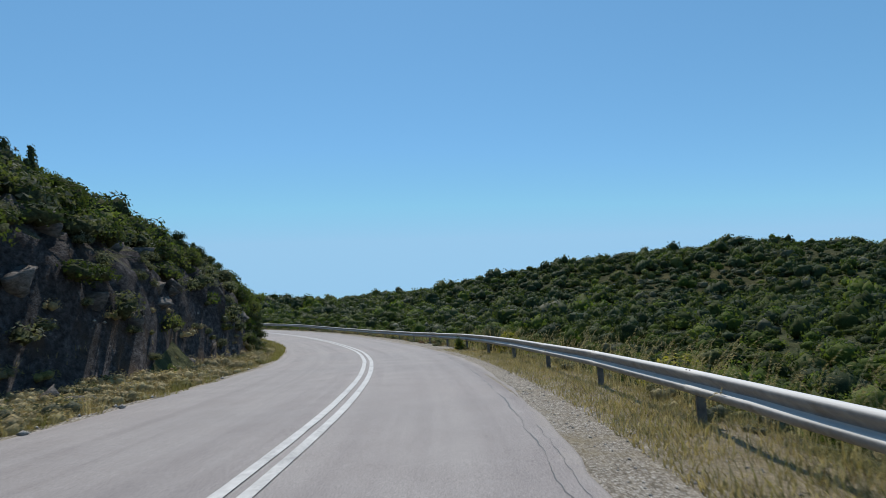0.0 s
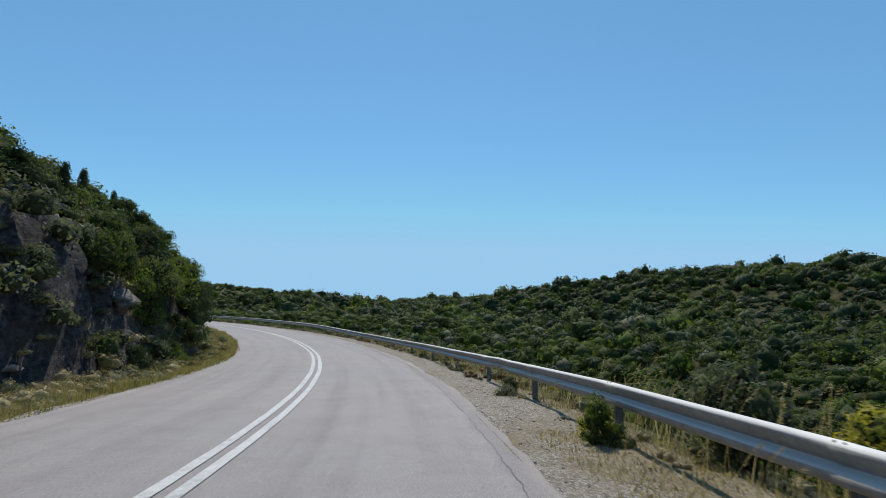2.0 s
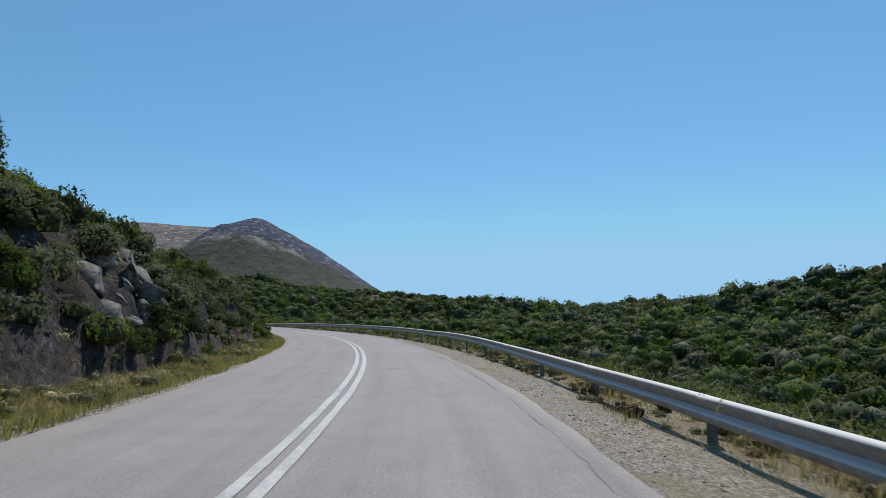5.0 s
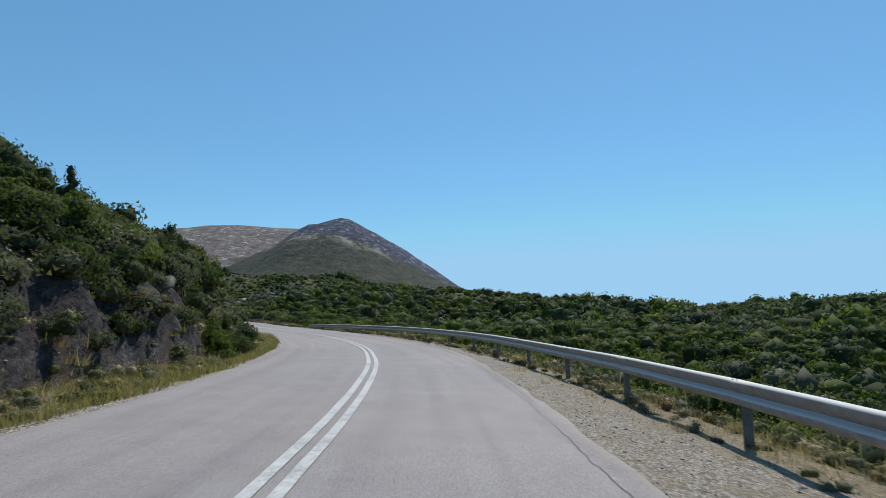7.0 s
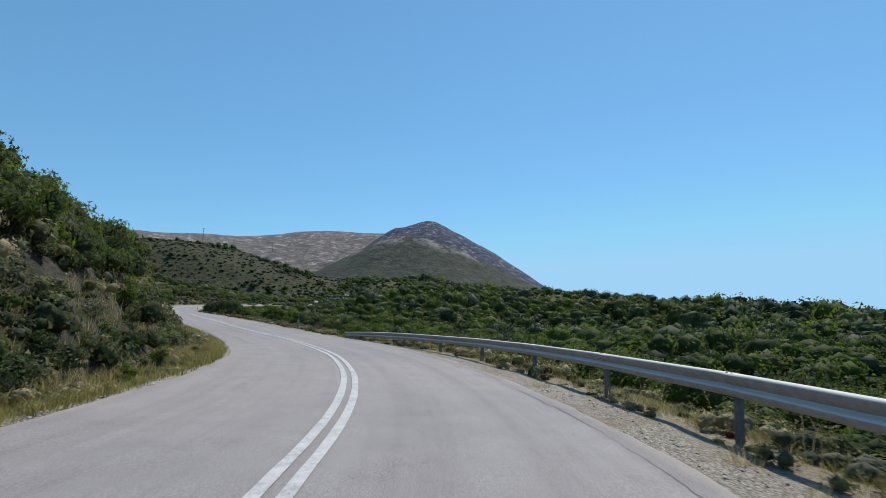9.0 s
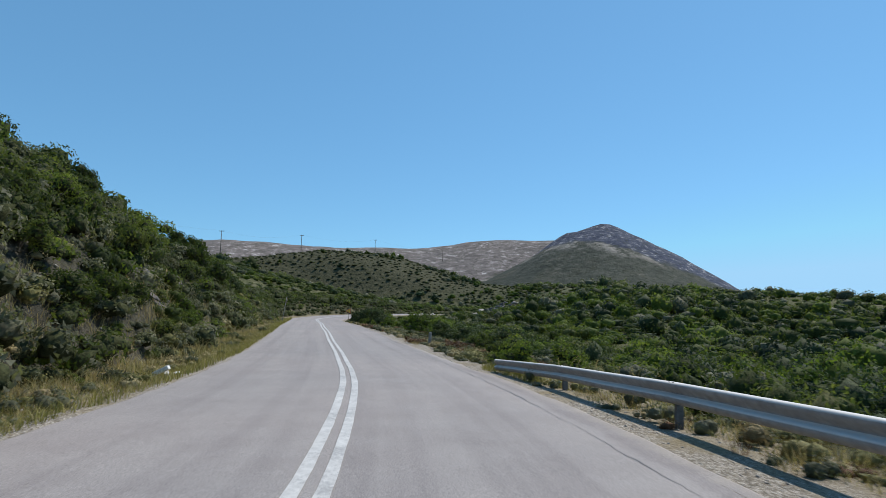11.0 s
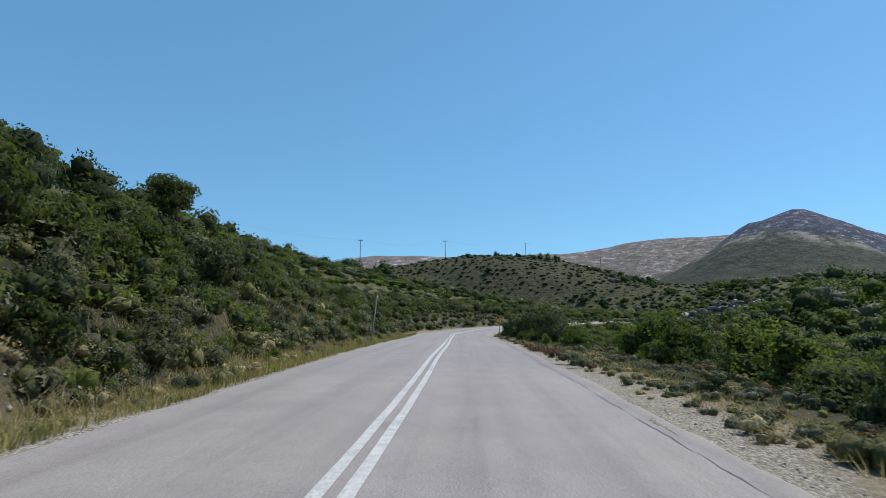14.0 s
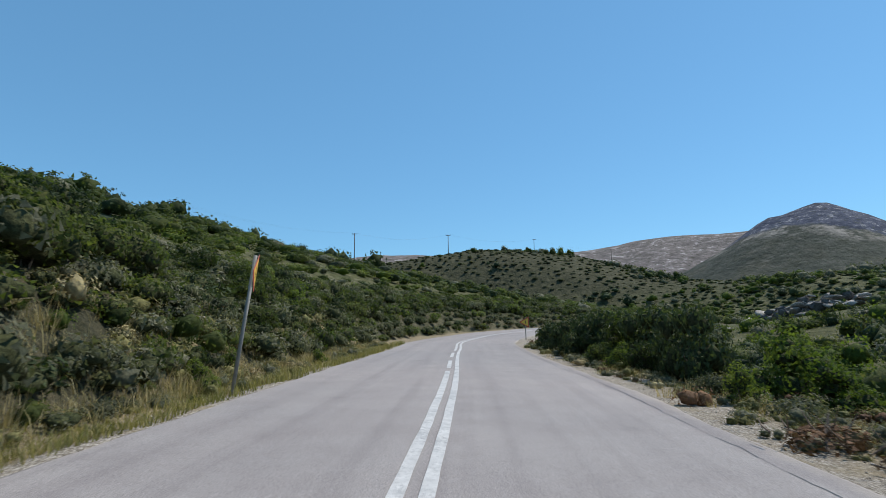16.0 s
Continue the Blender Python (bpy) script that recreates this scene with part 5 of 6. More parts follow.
def blade_tuft(seed, count, wide):
    """Thin upright blades that fan out of one root."""
    rs = np.random.RandomState(seed)
    a, r = rs.uniform(0, 2 * math.pi, count), 0.6 * np.sqrt(rs.rand(count))
    base = np.stack([r * np.cos(a), r * np.sin(a), 0 * a - 0.1], 1)
    lean = rs.uniform(0.1, 0.75, count)
    b = a + rs.normal(0, 0.7, count)
    tip = base + np.stack([np.cos(b) * lean, np.sin(b) * lean, rs.uniform(0.6, 1.6, count)], 1)
    c = rs.uniform(0, 2 * math.pi, count)
    side = np.stack([np.cos(c), np.sin(c), 0 * c], 1) * wide * rs.uniform(0.6, 1.3, count)[:, None]
    v = np.stack([base - side, base + side, tip], 1).reshape(-1, 3)
    return v, np.arange(count * 3).reshape(-1, 3), np.zeros(count, int)


FAR = [leaf_mass(200 + k, "clump", 150, 0.12, True, ICO1, 0.88, 0.95, (0.82, 1.1), 0.55) for k in range(6)]
DISTANT = [leaf_mass(230 + k, kind, 96, 0.145, True, ICO1, 0.88, 0.9, (0.82, 1.08), 0.55) for k, kind in enumerate(("clump", "clump", "knoll", "clump", "knoll", "clump"))]
CLUMP = [leaf_mass(250 + k, kind, 280, 0.09, True, ICO1, 0.8, 1.1, (0.78, 1.12), 0.55) for k, kind in enumerate(("clump", "knoll", "clump", "knoll", "clump", "knoll"))]
CLOSE = [leaf_mass(240 + k, kind, 440, 0.07, True, ICO1, 0.78, 1.15, (0.76, 1.1), 0.5) for k, kind in enumerate(("clump", "knoll", "clump", "knoll"))]
BUSH = [leaf_mass(420 + k, "clump", 170, 0.08, True, ICO1, 0.7, 1.8, (0.66, 1.1)) for k in range(4)]
WEED = [blade_tuft(470 + k, 22, 0.035) for k in range(6)]
TUFT = [blade_tuft(270 + k, 46, 0.028) for k in range(4)]
NEAR = [leaf_mass(400 + k, kind, 300, 0.098, True, ICO1, 0.74) for k, kind in enumerate(("knoll", "cushion", "knoll", "cushion"))]
CONE = [leaf_mass(300 + k, "cone", 560, 0.085, True, ICO1, 0.7) for k in range(2)]

for masses in (FAR, DISTANT, CLUMP, CLOSE, BUSH):
    for _, _, inner in masses:
        inner[:] = 0

# slope above the bank
x, y, s, n, rs = field_along(1, 26000, (-8, 270), (-42, -11.8), lambda x, y, s, n: (n < -11.8) & (n > np.where(s < 165, -29, -42)), 1.8)
Z = height(x, y) - 0.12
tone = rs.rand(len(x))
size = rs.uniform(0.95, 1.6, len(x))
flat = np.interp(s, [50, 66, 105, 120, 176, 188], [1, 0.7, 0.7, 1.05, 1, 0.6])
third = rs.rand(len(x)) + 0.25 * vnoise(x, y, 12, 2)
for near, tpl in ((True, CLUMP), (False, FAR)):
    for lo, hi, mat, lab in ((-9, 0.66, GREEN, "dense evergreen maquis scrub covering the slope"), (0.66, 0.82, DARK, "dark juniper scrub among the maquis"), (0.82, 0.9, BRIGHT, "yellow-green mastic scrub on the slope"), (0.9, 9, GREY, "grey-green dry scrub between the shrubs")):
        g = (third >= lo) & (third < hi) & ((n > -19) == near)
        joined("scrub", tpl, x[g], y[g], Z[g], size[g] * (1.0 if near else 1.2), rs.uniform(0.8, 1.25, g.sum()) * flat[g], tone[g], mat, lab, "scrub")

# the bank's own cover, between the single shrubs
x, y, s, n, rs = field_along(6, 23000, (-6, 285), (-13.2, -5.1), lambda x, y, s, n: (-n > toe_of(s) + 0.05) & ~((s < 40) & (-n < toe_of(s) + 2.0) & (vnoise(s, n, 3.0, 3) < -0.3)) & (np.hypot((s - 143.2) / 2.0, (n + 7.3) / 1.1) > 1) & (np.hypot((s - 151.8) / 1.3, (n + 7.8) / 0.9) > 1) & (np.hypot((s - 73.5) / 3.5, (n + 8.2) / 1.6) > 1) & ~((s > 68) & (s < 98) & (-n < toe_of(s) + 2.0) & (vnoise(s, n, 3.0, 3) < -0.22)), 0.85)
Z = height(x, y) - 0.04
tone = rs.rand(len(x))
size = rs.uniform(0.65, 1.25, len(x)) * (0.9 + 0.3 * sstep(-n, 8, 11))
third = rs.rand(len(x)) + 0.3 * vnoise(x, y, 9, 2) + 0.3 * (sstep(-n - toe_of(s), 3.0, 0.3) - 0.5) + 0.25 * sstep(s, 60, 68) * sstep(s, 104, 96)
for lo, hi, mat, lab in ((-9, 0.42, GREEN, "evergreen maquis scrub covering the bank"), (0.42, 0.5, DARK, "dark juniper scrub on the bank"), (0.5, 0.6, BRIGHT, "yellow-green leafy scrub on the bank"), (0.6, 9, GREY, "grey-green cushions of dry scrub on the bank")):
    g = (third >= lo) & (third < hi)
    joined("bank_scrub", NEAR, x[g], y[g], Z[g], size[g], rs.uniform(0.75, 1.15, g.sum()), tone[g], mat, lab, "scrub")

# outer side, near: the valley edge and the flat beyond the rail
x, y, s, n, rs = field(2, 60000, (-215, 60, -10, 240), lambda x, y, s, n: (n > np.where(s < 136, 7.6, 10.0)) & (n < 64) & (s > -5) & (s < 275) & (np.hypot(x + 155, y - 172) > 15), 1.7)
Z = height(x, y) - 0.12
tone = rs.rand(len(x))
size = np.minimum((0.95 + 1.2 * rs.rand(len(x)) ** 1.5) * np.clip(0.95 + 0.4 * vnoise(x, y, 11, 3), 0.7, 1.35), np.interp(n, [7, 10, 16, 30, 60], [0.75, 1.0, 1.35, 1.9, 2.3])) * np.interp(s, [130, 150, 240], [1, 0.95, 0.92])
third = rs.rand(len(x)) + 0.3 * vnoise(x, y, 24, 2) + 0.1 * sstep(s, 125, 145)
for near, beyond, tpl in ((0, 16, CLOSE), (16, 30, CLUMP), (30, 99, FAR)):
    for lo, hi, mat, lab in ((-9, 0.46, GREEN, "dense evergreen maquis scrub below the road"), (0.46, 0.76, BRIGHT, "yellow-green mastic scrub on the flat"), (0.76, 1.0, DARK, "dark shrubs scattered in the maquis"), (1.0, 9, GREY, "grey dry scrub between the shrubs")):
        g = (third >= lo) & (third < hi) & (n >= near) & (n < beyond)
        joined("scrub", tpl, x[g], y[g], Z[g], size[g] * (1.1 if beyond < 40 else 1.25), rs.uniform(0.55, 1.3, g.sum()) * np.interp(s[g], [130, 150], [1, 0.95]), tone[g], mat, lab, "scrub")

# middle distance round the heap of blocks
def middle(x, y, s, n):
    return (x > -245) & (x < -95) & (y > 150) & (y < 262) & ((n > 60) | (s > 262))


x, y, s, n, rs = field(8, 26000, (-245, -95, 150, 262), lambda x, y, s, n: middle(x, y, s, n) & (np.abs(n) > 8) & (np.hypot((x + 162) * 0.72 + (y - 178.5) * 0.69, 2.0 * ((y - 178.5) * 0.72 - (x + 162) * 0.69)) > 12) & (vnoise(x, y, 9, 3) > -0.35), 2.0)
Z = height(x, y) - 0.15
tone = rs.rand(len(x))
size = (0.75 + 1.3 * rs.rand(len(x)) ** 1.6) * (1 + 0.3 * vnoise(x, y, 16, 2))
third = rs.rand(len(x)) + 0.3 * vnoise(x, y, 24, 2)
for lo, hi, mat, lab in ((-9, 0.38, GREEN, "evergreen maquis on the rising flat"), (0.38, 0.66, BRIGHT, "yellow-green shrubs on the rising flat"), (0.66, 0.8, DARK, "dark shrubs on the rising flat"), (0.8, 9, GREY, "grey scrub on the rising flat")):
    g = (third >= lo) & (third < hi)
    joined("scrub", FAR, x[g], y[g], Z[g], size[g], rs.uniform(0.65, 1.0, g.sum()), tone[g], mat, lab, "scrub")

# far hillsides
x, y, s, n, rs = field(3, 90000, (-330, 190, 60, 350), lambda x, y, s, n: ~middle(x, y, s, n) & ((n > 60) | (s > 262) | ((n < -44) & (s > 150) & (x < -170))) & (np.hypot(x + 161, y - 177) > 10) & (np.abs(n) > 8), 2.8)
g = far_relief(x, y) < 60
g &= rs.rand(len(x)) > 0.97 * sstep(far_relief(x, y), 11, 20) * sstep(-x, 170, 215) * (vnoise(x, y, 26, 2) < 0.3)
x, y = x[g], y[g]
Z = height(x, y) - 0.2
tone = rs.rand(len(x))
high_up = sstep(Z, 12, 30) * sstep(-x, 180, 260)
size = (1.4 + 2.2 * rs.rand(len(x)) ** 1.7) * np.clip(1.0 + 0.4 * vnoise(x, y, 13, 3), 0.7, 1.35) * (1 - 0.45 * high_up)
third = rs.rand(len(x)) * 0.93 + 0.25 * vnoise(x, y, 45, 2) + 0.3 * high_up
for lo, hi, mat, lab in ((-9, 0.5, GREEN, "evergreen maquis covering the far hillside"), (0.5, 0.85, DARK, "dark shrubs on the far hillside"), (0.85, 0.95, BRIGHT, "lighter green shrubs on the far hillside"), (0.95, 9, GREY, "grey heath on the far hillside")):
    g = (third >= lo) & (third < hi)
    joined("far_scrub", DISTANT, x[g], y[g], Z[g], size[g] * 1.12, rs.uniform(0.55, 1.3, g.sum()), tone[g], mat, lab, "far scrub")
# low heath between them on the western rise
HEATH = [leaf_mass(520 + k, "clump", 34, 0.24, True, ICO1, 0.86, 0.9, (0.8, 1.05), 0.55) for k in range(4)]
x, y, s, n, rs = field(9, 40000, (-350, -175, 90, 300), lambda x, y, s, n: (n < -44) | (s > 262), 2.1)
Z = height(x, y) - 0.15
for lo, hi, mat, lab in ((0, 0.08, GREEN, "low evergreen heath on the western rise"), (0.08, 0.1, DARK, "low dark heath on the western rise"), (0.1, 0.45, OLIVE, "low yellow-green heath on the western rise"), (0.45, 1.1, GREY, "low grey-brown heath on the western rise")):
    third = rs.rand(len(x)) if lo == 0 else third
    g = (third >= lo) & (third < hi)
    joined("far_scrub", HEATH, x[g], y[g], Z[g], 0.7 + 0.9 * rs.rand(g.sum()) ** 1.8, rs.uniform(0.35, 0.65, g.sum()), rs.rand(g.sum()), mat, lab, "far scrub")
x, y, s, n, rs = field(4, 110, (-230, 150, 190, 340), lambda x, y, s, n: (n > 62), 7)
joined("far_trees", CONE, x, y, height(x, y) - 0.3, rs.uniform(0.9, 1.6, len(x)), rs.uniform(0.8, 1.1, len(x)), rs.rand(len(x)), DARK, "dark pointed trees on the far ridge", "far trees")
x, y, s, n, rs = field(5, 90, (-130, 0, 0, 130), lambda x, y, s, n: (n < -13) & (n > -40) & (s > 0) & (s < 190), 4)
joined("slope_trees", CONE, x, y, height(x, y) - 0.2, rs.uniform(0.8, 1.25, len(x)), rs.uniform(0.8, 1.15, len(x)), rs.rand(len(x)), DARK, "dark pointed junipers standing above the scrub", "slope trees")


# ================= grass, gravel =================
def grass(name, seed, count, s_rng, n_of, h_rng, material, label, clump=1.0, broad=1.0):
    rs = np.random.RandomState(seed)
    s = rs.uniform(*s_rng, count)
    n = n_of(rs, s)
    ok = (vnoise(s, n * 2.0, 1.5, 3, 0.6) + rs.uniform(-0.5, 0.5, count)) > -0.15 * clump
    s, n = s[ok], n[ok]
    P = on_road(s, n)
    z = height(P[:, 0], P[:, 1])
    k = len(s)
    h = rs.uniform(*h_rng, k) * (0.7 + 0.6 * np.clip(vnoise(s, n, 2.5, 2) + 0.3, 0, 1))
    a = rs.uniform(0, 2 * math.pi, k)
    lean = rs.uniform(0.15, 1.0, k) * h
    la = rs.uniform(0, 2 * math.pi, k)
    w = rs.uniform(0.003, 0.008, k) * broad
    base = np.stack([P[:, 0], P[:, 1], z - 0.03], 1)
    side = np.stack([np.cos(a) * w, np.sin(a) * w, 0 * a], 1)
    mid = base + np.stack([np.cos(la) * lean * 0.3, np.sin(la) * lean * 0.3, h * 0.62], 1)
    tip = base + np.stack([np.cos(la) * lean, np.sin(la) * lean, h], 1)
    V = np.stack([base - side, base + side, mid + side * 0.7, mid - side * 0.7, tip], 1).reshape(-1, 3)
    i = np.arange(k)[:, None] * 5
    T = np.concatenate([i + [0, 1, 2], i + [0, 2, 3], i + [3, 2, 4]])
    ob = new(name, mesh_np(name, V, T, material, np.repeat(rs.rand(k), 5)))
    return tagged(ob, label, "grass", kind="stuff")


grass("dry_grass", 31, 46000, (-2, 215), lambda r, s: -(np.interp(s, LEFT_S, LEFT_M) + 0.12 + (toe_of(s) - np.interp(s, LEFT_S, LEFT_M)) * r.rand(len(s)) ** 0.8), (0.08, 0.28), STRAW, "straw-coloured dry grass on the bank-side verge", 1.3, 1.5)
grass("verge_grass", 32, 52000, (30, 215), lambda r, s: -(np.interp(s, LEFT_S, LEFT_M) + 0.1 + (toe_of(s) - np.interp(s, LEFT_S, LEFT_M) - 0.2) * r.rand(len(s)) ** 1.5), (0.1, 0.36), GRASS, "yellow-green grass along the road edge", 1.6, 1.4)
grass("dry_grass", 33, 40000, (-2, 215), lambda r, s: np.interp(s, RAIL_S, RAIL_OFF) - np.where(s < 28, 1.15, 0.0) + np.where(s < 28, 2.0, 1.3) * r.rand(len(s)) ** 0.8, (0.06, 0.22), STRAW, "straw-coloured dry grass under the guardrail")
grass("dry_grass", 43, 26000, (-2, 30), lambda r, s: np.interp(s, RAIL_S, RAIL_OFF) - 1.2 + 1.9 * r.rand(len(s)), (0.05, 0.15), STRAW, "short straw-coloured turf beside the guardrail", 2.0, 1.5)
grass("tall_grass", 34, 2600, (0, 70), lambda r, s: np.interp(s, RAIL_S, RAIL_OFF) + 0.3 + 1.2 * r.rand(len(s)), (0.4, 0.9), STRAW, "tall dry grass stalks behind the guardrail", 2.0)
grass("verge_grass", 35, 22000, (0, 215), lambda r, s: np.interp(s, RAIL_S, RAIL_OFF) - np.where(s < 28, 1.0, 0.0) + 1.8 * r.rand(len(s)), (0.06, 0.2), GRASS, "yellow-green grass on the outer verge")


grass("tall_grass", 39, 30000, (98, 215), lambda r, s: -(toe_of(s) - 0.7 + 2.0 * r.rand(len(s)) ** 1.3), (0.2, 0.6), STRAW, "tall dry grass at the foot of the bank", 1.2, 1.3)
grass("dry_grass", 40, 2600, (131.5, 137.0), lambda r, s: np.interp(s, RAIL_S, RAIL_OFF) - 0.3 + 1.1 * r.rand(len(s)), (0.15, 0.4), GRASS, "long yellowing grass round the end of the guardrail", 1.2, 1.2)


def stalks(name, seed, count, s_rng, off, h_rng, material, label):
    """Arching stalks of tall grass with feathery seed heads."""
    rs = np.random.RandomState(seed)
    V, T, A, base = [], [], [], 0
    for s in rs.uniform(*s_rng, count):
        n = np.interp(s, RAIL_S, RAIL_OFF) + rs.uniform(*off)
        x, y = on_road(s, n)[:2]
        p0 = np.array([x, y, float(height([x], [y])[0]) - 0.03])
        h, a, bend = rs.uniform(*h_rng), rs.normal(-0.6, 0.9), rs.uniform(0.15, 0.55)
        f = np.linspace(0, 1, 6)[:, None]
        axis_ = p0 + np.array([math.cos(a) * bend * h, math.sin(a) * bend * h, 0]) * f ** 2 + np.array([0, 0, h]) * (f - 0.15 * f ** 2)
        w = 0.0035 * (1 - 0.7 * f) * np.array([math.cos(a + 1.57), math.sin(a + 1.57), 0.0])
        v = np.stack([axis_ - w, axis_ + w], 1).reshape(-1, 3)
        i = np.arange(5)[:, None] * 2
        t = np.concatenate([i + [0, 1, 3], i + [0, 3, 2]])
        V.append(v), T.append(t + base), A.append(np.full(len(v), rs.rand()))
        base += len(v)
        q = rs.uniform(0.62, 1.0, 16)
        c = np.stack([np.interp(q, f[:, 0], axis_[:, k]) for k in range(3)], 1)
        d = rs.normal(size=(16, 3)) * 0.55 + np.array([math.cos(a), math.sin(a), 0.5])
        d = d / np.linalg.norm(d, axis=1)[:, None] * rs.uniform(0.03, 0.075, 16)[:, None]
        e = np.cross(d, rs.normal(size=(16, 3)))
        e = e / np.linalg.norm(e, axis=1)[:, None] * 0.006
        v = np.stack([c - e, c + e, c + d], 1).reshape(-1, 3)
        V.append(v), T.append(np.arange(48).reshape(-1, 3) + base), A.append(np.full(48, rs.rand()))
        base += 48
    ob = new(name, mesh_np(name, np.concatenate(V), np.concatenate(T), material, np.concatenate(A)))
    return tagged(ob, label, "grass", kind="stuff")


stalks("tall_grass", 36, 520, (5, 32), (0.2, 1.3), (0.7, 1.45), STRAW, "tall arching dry grass with feathery heads behind the guardrail")
stalks("tall_grass", 37, 260, (32, 134), (0.15, 1.2), (0.4, 0.95), STRAW, "sparse tall dry grass behind the guardrail")
stalks("tall_grass", 38, 120, (2, 60), (-0.5, 0.1), (0.35, 0.75), STRAW, "dry grass stalks standing under the guardrail")


def tufts(name, seed, count, s_rng, n_rng, material, label, big):
    x, y, s, n, rs = field_along(seed, count, s_rng, n_rng, lambda x, y, s, n: vnoise(s, n, 2.6, 3) > -0.25, 0.28)
    return joined(name, TUFT, x, y, height(x, y) - 0.04, rs.uniform(0.1, big, len(x)), rs.uniform(0.7, 1.2, len(x)), rs.rand(len(x)), material, label, "grass")


def verge_scrub(seed, count, s_rng, n_rng, keep, spacing, sizes, mats, shapes=BUSH):
    """Low bushes and weeds standing close together beside the road."""
    x, y, s, n, rs = field_along(seed, count, s_rng, n_rng, keep, spacing)
    pick = rs.rand(len(x)) + 0.35 * vnoise(s, n, 4.0, 3)
    size = rs.uniform(*sizes, len(x)) * (0.8 + 0.5 * vnoise(s, n, 3.0, 2))
    lo = -9.0
    for hi, mat, lab in mats:
        g = (pick >= lo) & (pick < hi)
        lo = hi
        if g.sum():
            joined("verge_scrub", shapes, x[g], y[g], height(x[g], y[g]) - 0.03, size[g], rs.uniform(0.7, 1.2, g.sum()), rs.rand(g.sum()), mat, lab, "scrub")


verge_scrub(61, 5000, (-4, 46), (-10.0, -4.75), lambda x, y, s, n: (-n < toe_of(s) + 0.3) & (vnoise(s, n, 2.0, 3) > -0.3 - 0.4 * sstep(-n, 5.0, 6.5)), 0.5, (0.3, 0.56), ((0.72, DRYLEAF, "straw-tan dry bushes at the foot of the cliff"), (0.84, STRAW, "tufts of straw at the foot of the cliff"), (0.92, OLIVE, "olive weeds at the foot of the cliff"), (9, GREY, "grey cushions at the foot of the cliff")))
verge_scrub(62, 9000, (46, 215), (-8.0, -4.45), lambda x, y, s, n: (np.hypot(s - 134.2, n + 4.5) > 0.95) & (-n < toe_of(s) + 0.5) & (vnoise(s, n, 2.0, 3) > -0.3 - 0.5 * sstep(-n, 5.0, 6.0)), 0.52, (0.22, 0.5), ((0.2, DRYLEAF, "straw-tan dry bushes along the verge"), (0.62, OLIVE, "yellow-green weeds and low bushes along the verge"), (9, GREY, "grey-green cushions along the verge")))
verge_scrub(65, 16000, (41, 215), (-9.8, -5.1), lambda x, y, s, n: (-n > toe_of(s)) & (-n < toe_of(s) + 2.4) & ((s < 66) | (s > 98)) & (np.hypot((s - 143.2) / 1.5, (n + 7.2) / 1.0) > 1) & (np.hypot((s - 151.8) / 1.0, (n + 7.8) / 0.8) > 1), 0.74, (0.45, 0.85), ((0.3, GREEN, "evergreen shrubs on the steep foot of the bank"), (0.42, BRIGHT, "fresh green shrubs on the steep foot of the bank"), (0.66, OLIVE, "olive weeds on the steep foot of the bank"), (0.74, DRYLEAF, "dry straw-brown shrubs on the steep foot of the bank"), (9, GREY, "grey-green cushions on the steep foot of the bank")))
verge_scrub(63, 6000, (138, 215), (4.6, 10.2), lambda x, y, s, n: vnoise(s, n, 2.4, 3) > 0.1 - 0.8 * sstep(n, 4.5, 5.7), 0.58, (0.22, 0.55), ((0.2, DRYLEAF, "dry straw bushes on the outer verge"), (0.5, OLIVE, "yellow-green low bushes on the outer verge"), (0.62, RUSTLEAF, "red-brown dead weeds on the outer verge"), (9, GREY, "grey dry scrub on the outer verge")))
verge_scrub(64, 3000, (-4, 138), (5.0, 8.4), lambda x, y, s, n: (n > np.interp(s, RAIL_S, RAIL_OFF) + 0.3) & (vnoise(s, n, 2.4, 3) > -0.15), 0.66, (0.2, 0.5), ((0.3, DRYLEAF, "dry straw bushes behind the guardrail"), (0.75, OLIVE, "yellow-green low bushes behind the guardrail"), (9, GREY, "grey dry scrub behind the guardrail")))
CUSH = [leaf_mass(540 + k, "cushion" if k % 2 else "knoll", 230, 0.085, True, ICO1, 0.8, 1.1, (0.82, 1.05), 0.45) for k in range(4)]
verge_scrub(68, 6000, (100, 215), (-9.5, -5.0), lambda x, y, s, n: (-n > toe_of(s) - 0.4) & (-n < toe_of(s) + 3.0) & (vnoise(s, n, 5.0, 2) > -0.25) & (np.hypot((s - 143.2) / 1.8, (n + 7.2) / 1.0) > 1) & (np.hypot(s - 189.8, n + 7.2) > 1.1), 1.0, (0.42, 0.8), ((0.6, GREY, "rounded grey-green cushions crowding the lower bank"), (0.85, GREEN, "rounded green shrubs crowding the lower bank"), (9, OLIVE, "yellow-green cushions on the lower bank")), CUSH)
verge_scrub(66, 32000, (-3, 136), (3.7, 6.4), lambda x, y, s, n: (n > np.interp(s, RAIL_S, RAIL_OFF) - np.where(s < 28, 1.2, 0.35) + 0.5 * vnoise(s, n, 3.0, 3)) & (n < np.interp(s, RAIL_S, RAIL_OFF) + 1.0) & ((s < 26 + 8 * vnoise(s, n, 6.0, 2)) | (vnoise(s, n, 1.6, 3) > 0.12)), 0.13, (0.06, 0.15), ((0.5, STRAW, "dense straw-coloured dry grass along the foot of the guardrail"), (0.72, DRYLEAF, "dry tan weeds along the foot of the guardrail"), (0.86, OLIVE, "olive weeds along the foot of the guardrail"), (0.93, RUSTLEAF, "reddish dead weeds along the foot of the guardrail"), (9, GREY, "grey weeds along the foot of the guardrail")), WEED)
